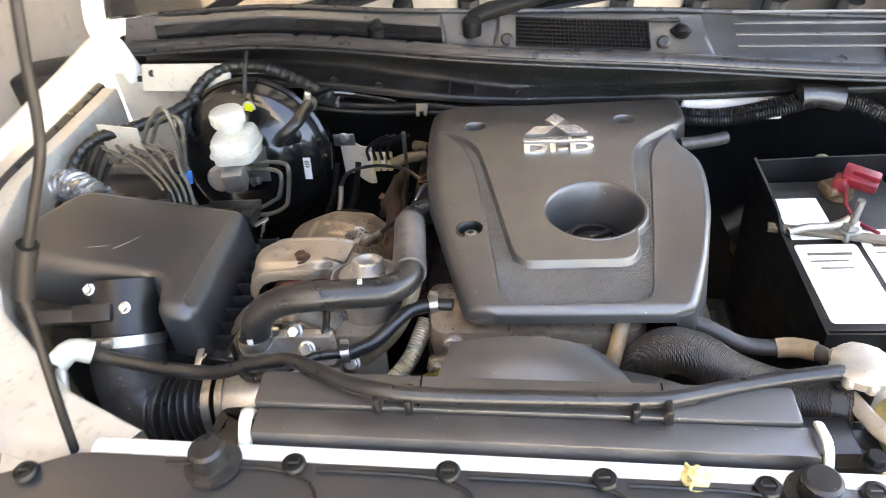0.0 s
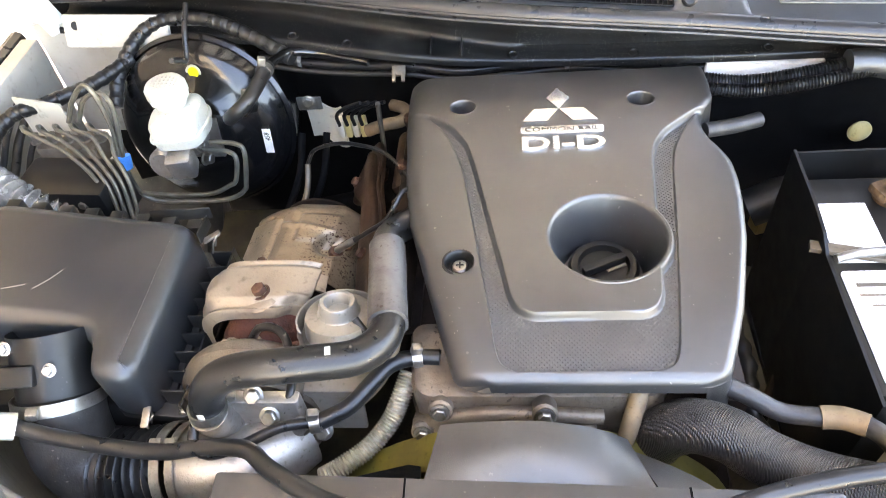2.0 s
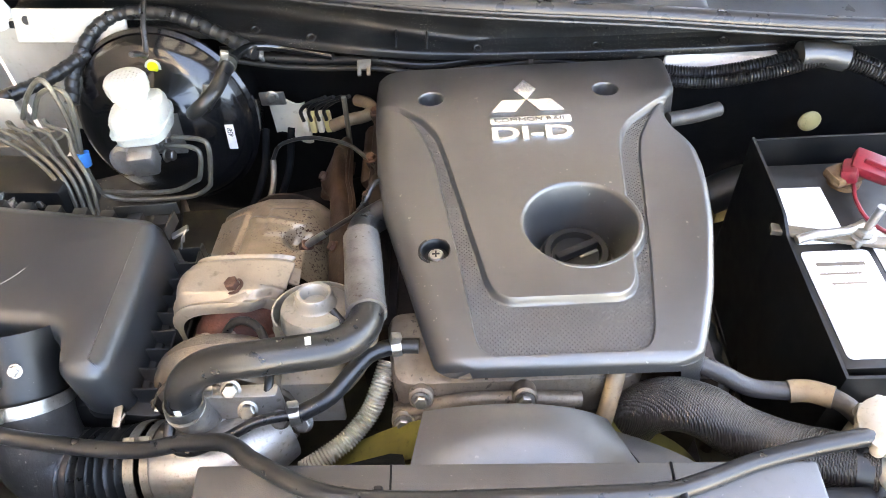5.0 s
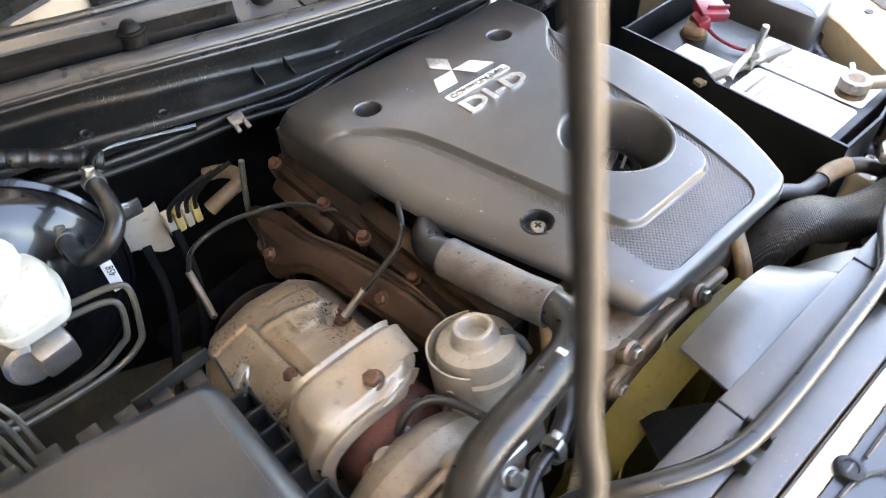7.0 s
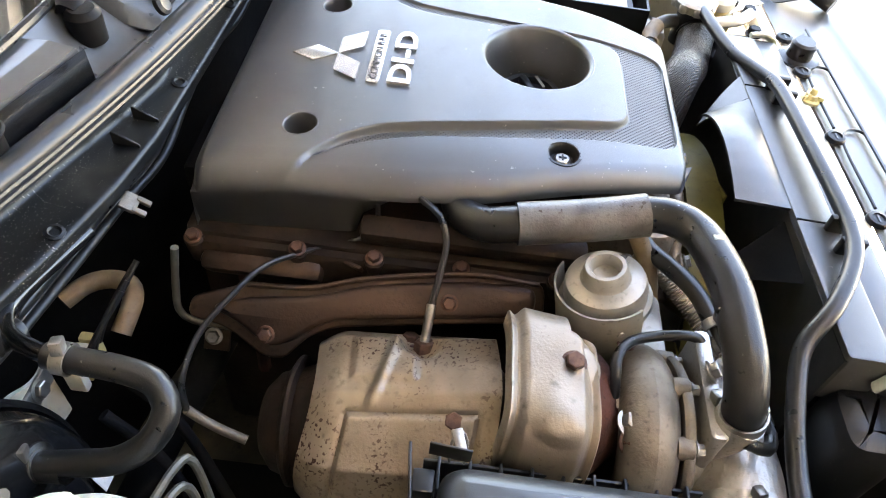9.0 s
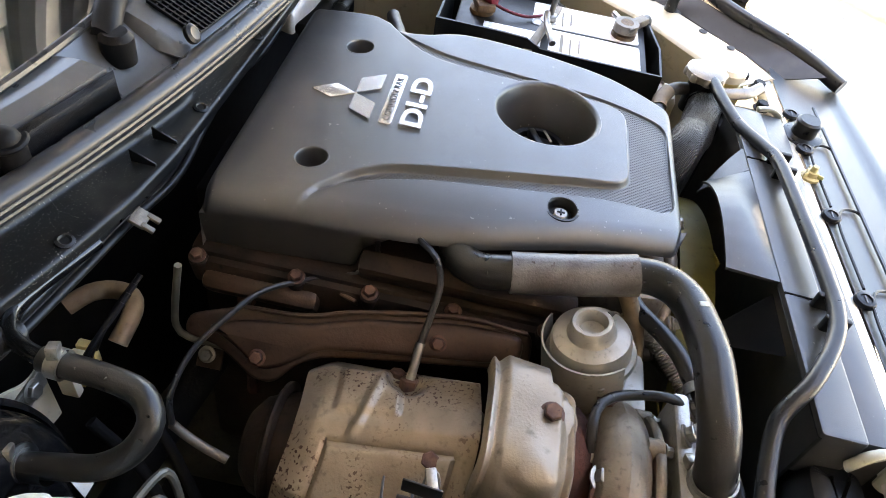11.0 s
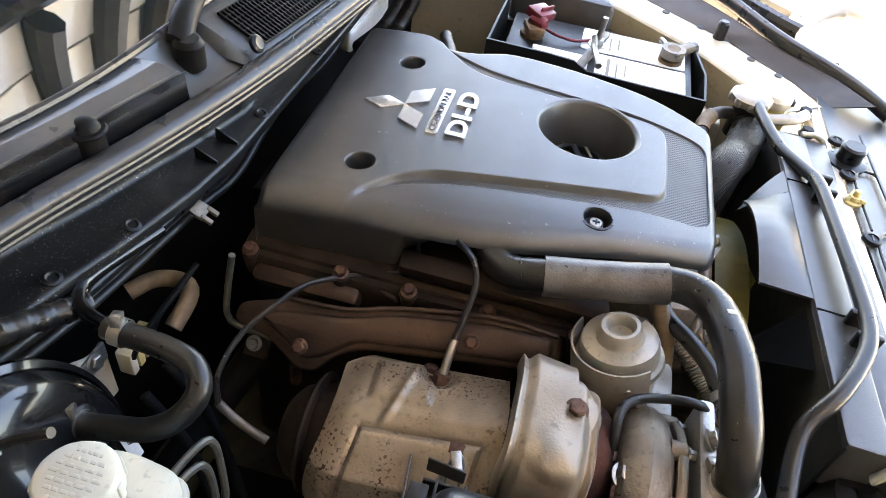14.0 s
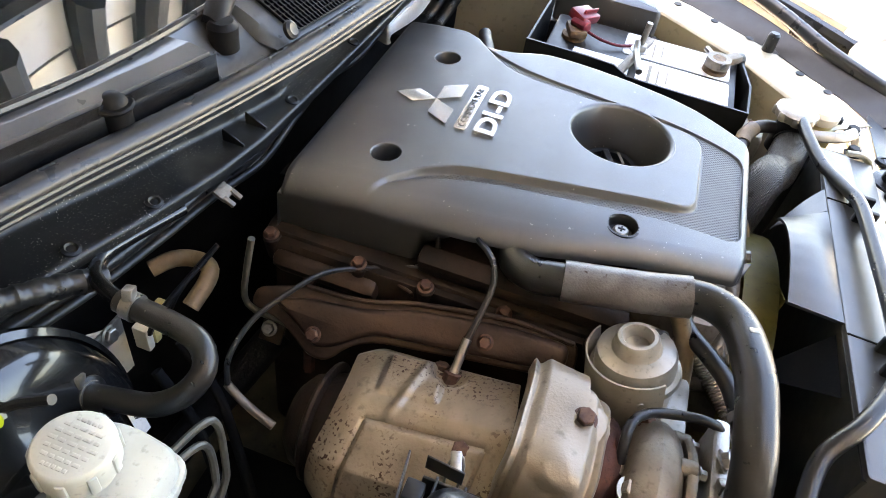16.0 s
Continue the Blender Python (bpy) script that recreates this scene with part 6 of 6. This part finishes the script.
solo("foil_conduit", tube([(-0.66, 0.80, 1.03), (-0.635, 0.795, 1.035), (-0.60, 0.775, 1.030), (-0.565, 0.765, 1.010), (-0.545, 0.770, 0.98)], lambda s: 0.0180 + 0.0046 * math.sin(s * 560), 18, 0.0012), "sleevewhite", "silver corrugated conduit beside the air box", "conduit")
solo("conduit_clamp", box((-0.615, 0.775, 1.045), (0.020, 0.012, 0.016), 0.002), "steel", "steel clamp round the foil conduit", "clamp")
wb = thing("wing_bracket", (-0.56, 1.06, 1.03), "off-white perforated bracket on the inner wing", "bracket")
part("plate", box((-0.555, 1.055, 1.072), (0.16, 0.008, 0.045), 0.003, (-25, 0, -6)), "inner", wb)
# The plate is uncut; dark discs paint the shade of its two holes.
for x in (-0.615, -0.50):
    part("hole", lathe([(0.006, 0), (0.006, 0.0006), (0, 0.0006)], (x, 1.055 - 0.1 * (x + 0.555), 1.080), (0, -0.9, 0.42), 18), "ink", wb)
solo("inner_panel", sheet(lambda u, v: Vector((-0.70 + 0.30 * u, 1.09 - 0.03 * u, 0.88 + 0.19 * v)), 8, 8, (0, 0.004, 0)), "inner", "off-white painted panel behind the booster", "panel")
st = thing("ground_strap", (-0.49, 0.44, 0.98), "white nylon union with a silver pipe at the inner wing", "pipe union")
part("union", tube([(-0.452, 0.480, 1.026), (-0.468, 0.474, 1.036), (-0.480, 0.462, 1.030)], 0.012, 14), "nylon", st)
part("pipe", tube([(-0.478, 0.460, 1.025), (-0.470, 0.438, 1.000), (-0.440, 0.425, 0.985), (-0.412, 0.418, 0.975), (-0.402, 0.41, 0.94)], 0.0065, 12), "canister", st, "pale painted pipe")
solo("rear_lamp_housing", box((-0.52, 0.28, 0.93), (0.16, 0.14, 0.10), 0.02), "dusty", "dusty black plastic lamp housing by the wing", "lamp housing")

# small looms and clips along the inner wing and the bulkhead
for k, (dx, dz, r) in enumerate(((0.0, 0.0, 0.0045), (0.010, -0.012, 0.006), (0.018, -0.03, 0.004))):
    solo("wing_loom", tube([(-0.694 + dx, 0.98, 1.02 + dz), (-0.690 + dx, 0.92, 1.005 + dz), (-0.682 + dx, 0.86, 0.985 + dz), (-0.676 + dx, 0.80, 1.0 + dz), (-0.664 + dx, 0.74, 0.97 + dz)], r, 10), "rubber", "black taped loom along the inner wing", "wiring", "wing looms")
for x in (-0.40, -0.30, 0.06, 0.20):
    solo("loom_tie", lathe([(0.010, -0.003), (0.0112, -0.003), (0.0112, 0.003), (0.010, 0.003), (0.010, -0.003)], (x, interp(x, LOWER) + 0.020, 1.024), (1, -0.2, 0), 18), "sleevewhite", "grey cable tie round the cowl loom", "cable tie", "loom ties")
for x0 in (-0.335, -0.30):
    solo("lower_pipe", tube([(x0 - 0.10, 0.80, 0.70), (x0 - 0.06, 0.84, 0.76), (x0 - 0.02, 0.88, 0.83), (x0 + 0.02, 0.93, 0.90), (x0 + 0.03, 0.97, 0.95)], 0.005, 10), "insul", "black pipe rising along the bulkhead", "pipe", "bulkhead pipes")

for dz, r in ((0.0, 0.012), (-0.024, 0.010), (-0.048, 0.014), (-0.080, 0.016)):
    solo("rail_loom", tube([(0.575, 0.76, 0.980 + dz), (0.498, 0.640, 0.972 + dz), (0.448, 0.565, 0.962 + dz), (0.405, 0.515, 0.945 + dz), (0.360, 0.470, 0.91 + dz)], lambda q, r=r: r + 0.0008 * math.sin(q * 900), 12, 0.002), "rubber", "black conduit below the cream rail", "wiring", "rail looms")

# ---- battery ----
tr = thing("battery_tray", (0.36, 0.66, 0.78), "tall black plastic battery shield with a notched rim", "battery tray")


def wallsheet(pts, tops, z0=0.80):
    def f(u, v):
        i = u * (len(pts) - 1)
        k = min(len(pts) - 2, int(i))
        w = i - k
        a, b = Vector(pts[k]), Vector(pts[k + 1])
        q = a.lerp(b, w)
        t = tops[k] * (1 - w) + tops[k + 1] * w
        return Vector((q.x, q.y, z0 + (t - z0) * v))
    return f


part("side_wall", sheet(wallsheet([(0.279, 0.505), (0.280, 0.60), (0.281, 0.665), (0.281, 0.685), (0.283, 0.72), (0.285, 0.805)], [1.020, 1.021, 1.022, 1.033, 1.034, 1.034]), 60, 10, (0.003, 0, 0)), "black", tr)
part("rear_wall", sheet(wallsheet([(0.285, 0.805), (0.36, 0.803), (0.445, 0.80)], [1.031, 1.034, 1.036]), 20, 8, (0, -0.003, 0)), "black", tr)
part("front_wall", sheet(wallsheet([(0.279, 0.505), (0.35, 0.503), (0.425, 0.515)], [1.020, 1.021, 1.018]), 20, 8, (0, 0.003, 0)), "black", tr)
part("floor", box((0.36, 0.655, 0.795), (0.16, 0.29, 0.01), 0.003), "black", tr)
bt = thing("battery", (0.36, 0.65, 0.80), "car battery with white labels and corroded terminals", "battery")
part("case", box((0.362, 0.652, 0.900), (0.148, 0.262, 0.20), 0.005), "black", bt)
part("top", box((0.362, 0.652, 1.0045), (0.150, 0.264, 0.012), 0.003), "dusty", bt)
for cx, cy, sx, sy in ((0.326, 0.592, 0.066, 0.125), (0.398, 0.605, 0.066, 0.15)):
    lb = part("label", slab(round_poly([(cx - sx / 2, cy - sy / 2), (cx + sx / 2, cy - sy / 2), (cx + sx / 2, cy + sy / 2), (cx - sx / 2, cy + sy / 2)], 0.006), 1.0105, 1.0116, 0.0003), "battlabel", bt, "white glossy label")
    for k in range(3):
        part("print_bar", box((cx - 0.004 * (k % 2), cy + 0.045 - 0.012 * k - 0.02 * (k > 2), 1.0118), (sx * (0.7 - 0.1 * (k % 3)), 0.0022 + 0.002 * (k == 0), 0.0004), 0), "aludust", lb)
part("label", slab([(0.295, 0.665), (0.345, 0.665), (0.345, 0.745), (0.295, 0.745)], 1.0105, 1.0116, 0.0003), "battlabel", bt, "white glossy label")
part("terminal", lathe([(0.017, 0), (0.017, 0.006), (0.0095, 0.007), (0.009, 0.022), (0, 0.022)], (0.385, 0.552, 1.01), n=24), "brass", bt, "lead terminal post")
part("terminal", lathe([(0.017, 0), (0.017, 0.006), (0.0095, 0.007), (0.009, 0.022), (0, 0.022)], (0.372, 0.752, 1.01), n=24), "brass", bt, "corroded terminal post")
hdn = thing("battery_clamp", (0.34, 0.66, 1.01), "steel battery hold-down bar with a threaded post", "battery clamp")
part("bar", box((0.345, 0.665, 1.016), (0.150, 0.012, 0.006), 0.001, (0, 0, -14)), "aludust", hdn, "rust-stained bar")
part("post", tube([(0.350, 0.660, 1.01), (0.352, 0.657, 1.068)], 0.0042, 10), "steel", hdn)
part("nut", hexbolt((0.350, 0.659, 1.028), (0, 0, 1), 0.009, h=0.010), "steel", hdn)
part("hook", tube([(0.283, 0.652, 1.032), (0.30, 0.656, 1.034), (0.335, 0.662, 1.032), (0.350, 0.664, 1.04)], 0.0045, 10), "steel", hdn)
tc = thing("terminal_clamp", (0.385, 0.552, 1.01), "grey cast battery terminal clamp with a bolt", "terminal clamp")
part("collar", lathe([(0.0095, 0.008), (0.017, 0.008), (0.017, 0.020), (0.0095, 0.020), (0.0095, 0.008)], (0.385, 0.552, 1.012), n=24), "aludust", tc)
part("lug", box((0.402, 0.535, 1.026), (0.034, 0.014, 0.011), 0.002, (0, 0, -40)), "aludust", tc)
part("bolt", tube([(0.368, 0.545, 1.028), (0.412, 0.570, 1.028)], 0.004, 8), "steel", tc)
part("cable", tube([(0.412, 0.528, 1.024), (0.43, 0.518, 1.018), (0.442, 0.515, 0.98), (0.445, 0.515, 0.94)], 0.007, 10), "rubber", tc)
rt = thing("red_terminal_cover", (0.385, 0.752, 1.02), "pinkish red plastic cover over the positive terminal", "terminal cover")
part("hood", box((0.390, 0.746, 1.037), (0.040, 0.028, 0.014), 0.003, (12, 8, -30)), "red", rt)
part("lip", box((0.370, 0.746, 1.032), (0.016, 0.026, 0.016), 0.003, (0, -20, -30)), "red", rt)
part("rib", box((0.392, 0.738, 1.045), (0.030, 0.003, 0.006), 0.001, (12, 8, -30)), "red", rt)
part("clamp", box((0.368, 0.750, 1.024), (0.036, 0.026, 0.012), 0.004, (0, 0, 20)), "brass", rt, "corroded brass clamp")
part("wire", tube([(0.372, 0.735, 1.024), (0.368, 0.715, 1.02), (0.372, 0.690, 1.016), (0.388, 0.668, 1.014)], 0.0022, 8), "red", rt, "thin red wire")
fbx = thing("fuse_box", (0.51, 0.70, 0.93), "grey-black fuse box with a lid behind the battery", "fuse box")
part("lid", slab(round_poly([(0.465, 0.640), (0.555, 0.660), (0.555, 0.80), (0.465, 0.80)], 0.015), 0.95, 1.036, 0.010, slope=(-0.05, 0.0, 0.5, 0.7)), "shroud", fbx, "plain grey lid")
part("base", slab(round_poly([(0.458, 0.634), (0.562, 0.655), (0.562, 0.806), (0.458, 0.806)], 0.015), 0.88, 0.985, 0.004), "black", fbx)
solo("intake_snorkel", tube([(0.30, 0.90, 0.85), (0.35, 0.90, 0.875), (0.41, 0.89, 0.875), (0.45, 0.87, 0.85)], 0.026, 16), "dusty", "dusty black duct behind the battery", "duct")

# ---- front corner: expansion bottle, rail fittings ----
eb = thing("expansion_bottle", (0.33, 0.49, 0.85), "cream translucent coolant bottle beside the battery", "bottle")
part("tank", slab(round_poly([(0.292, 0.470), (0.335, 0.466), (0.345, 0.500), (0.296, 0.500)], 0.012), 0.80, 0.985, 0.012), "bottle", eb)
wf = thing("washer_filler", (0.345, 0.43, 0.95), "yellowed washer bottle neck with a cream cap", "washer filler")
part("neck", lathe([(0.026, -0.03), (0.028, 0.0), (0.020, 0.006), (0.019, 0.012)], (0.322, 0.415, 1.006), n=28), "yellowed", wf)
part("cap", lathe([(0.022, 0), (0.0235, 0.003), (0.0235, 0.011), (0.019, 0.016), (0, 0.0175)], (0.322, 0.415, 1.018), n=24), "bottle", wf, "cream push-on cap")
for x, y in ((0.340, 0.388), (0.326, 0.368), (0.275, 0.372)):
    solo("flange_bolt", hexbolt((x, y, 1.008), (0, 0, 1), 0.0075, h=0.010), "rod", "dark flange bolt on the front rail", "bolt", "rail bolts")
solo("rail_stay", tube([(0.276, 0.436, 1.014), (0.290, 0.392, 1.016), (0.313, 0.369, 1.016)], 0.0075, 10, flat=0.7), "canister", "grey painted stay to the tie bar", "stay")
solo("rail_stop", lathe([(0.018, 0), (0.018, 0.003), (0.009, 0.005), (0.0085, 0.03), (0.006, 0.033), (0, 0.033)], (0.497, 0.478, 1.006), n=24), "rubber", "black rubber stop on the cream rail", "rubber stop")
# Flat dark discs on the rail stand for the shade inside its holes.
for x, y in ((0.548, 0.560), (0.520, 0.505), (0.448, 0.432), (0.415, 0.395), (0.575, 0.620)):
    solo("rail_hole_disc", lathe([(0.006, 0), (0.006, 0.0008), (0, 0.0008)], (x, y, 1.0118), n=16), "ink", "dark disc drawn as a round hole in the cream rail", "hole", "rail holes")
hl = thing("headlamp_bracket", (0.49, 0.32, 0.97), "black ribbed headlamp bracket at the front corner", "bracket")
part("frame", box((0.50, 0.31, 1.0), (0.10, 0.05, 0.012), 0.003, (0, 0, 42)), "black", hl)
for k in range(4):
    part("lattice_bar", box((0.452 + 0.012 * k, 0.318 - 0.001 * k, 1.012), (0.003, 0.040, 0.006), 0.0008, (0, 0, 25)), "black", hl)
    part("lattice_bar", box((0.470, 0.305 + 0.010 * k, 1.0121), (0.044, 0.003, 0.006), 0.0008, (0, 0, 25)), "black", hl)
solo("lamp_spring", tube([(0.48, 0.345, 1.015), (0.53, 0.40, 1.02), (0.57, 0.445, 1.022)], lambda s: 0.0075 + 0.0014 * math.sin(s * 1250), 12, 0.0013), "rubber", "black ribbed cable conduit by the headlamp", "conduit")
WING = [((0.372, 0.330), (0.366, 0.262)), ((0.422, 0.366), (0.422, 0.306)), ((0.508, 0.452), (0.500, 0.395)), ((0.602, 0.588), (0.580, 0.466)), ((0.690, 0.76), (0.676, 0.565))]


def wing_trim(u, v):
    i = min(3, int(u * 4))
    w = u * 4 - i
    a, b = (Vector(WING[i][k]).lerp(Vector(WING[i + 1][k]), w) for k in (0, 1))
    return Vector((*a.lerp(b, 0.85 * v), 1.002 + 0.020 * v))


solo("wing_trim", sheet(wing_trim, 40, 10), "dusty", "black plastic trim between the rail and the wing", "trim")
solo("wing_bead", tube([(0.372, 0.245, 1.010), (0.427, 0.303, 1.022), (0.504, 0.393, 1.028), (0.584, 0.463, 1.034), (0.68, 0.56, 1.040)], 0.011, 10), "seal", "black rubber bead along the wing edge", "rubber bead")

# ---- on the yard ----
fl = thing("arch_trim", (3.1, -0.7, 0), "black plastic wheel-arch trim lying on the concrete", "trim")
part("trim", tube([(2.85, -0.33, 0.05), (3.05, -0.42, 0.09), (3.25, -0.62, 0.10), (3.15, -0.85, 0.09), (2.98, -1.15, 0.07), (2.85, -1.6, 0.06)], 0.055, 12, 0.03, flat=0.6), "shroud", fl)
for x, y, r in ((-2.4, 3.2, 0.12), (-2.9, 2.5, 0.07), (-2.0, 4.2, 0.2)):
    solo("yard_box", box((x, y, r), (3 * r, 2 * r, 2 * r), 0.02, (0, 0, 20)), "dusty", "dark crate standing on the garage floor", "crate", "crates")
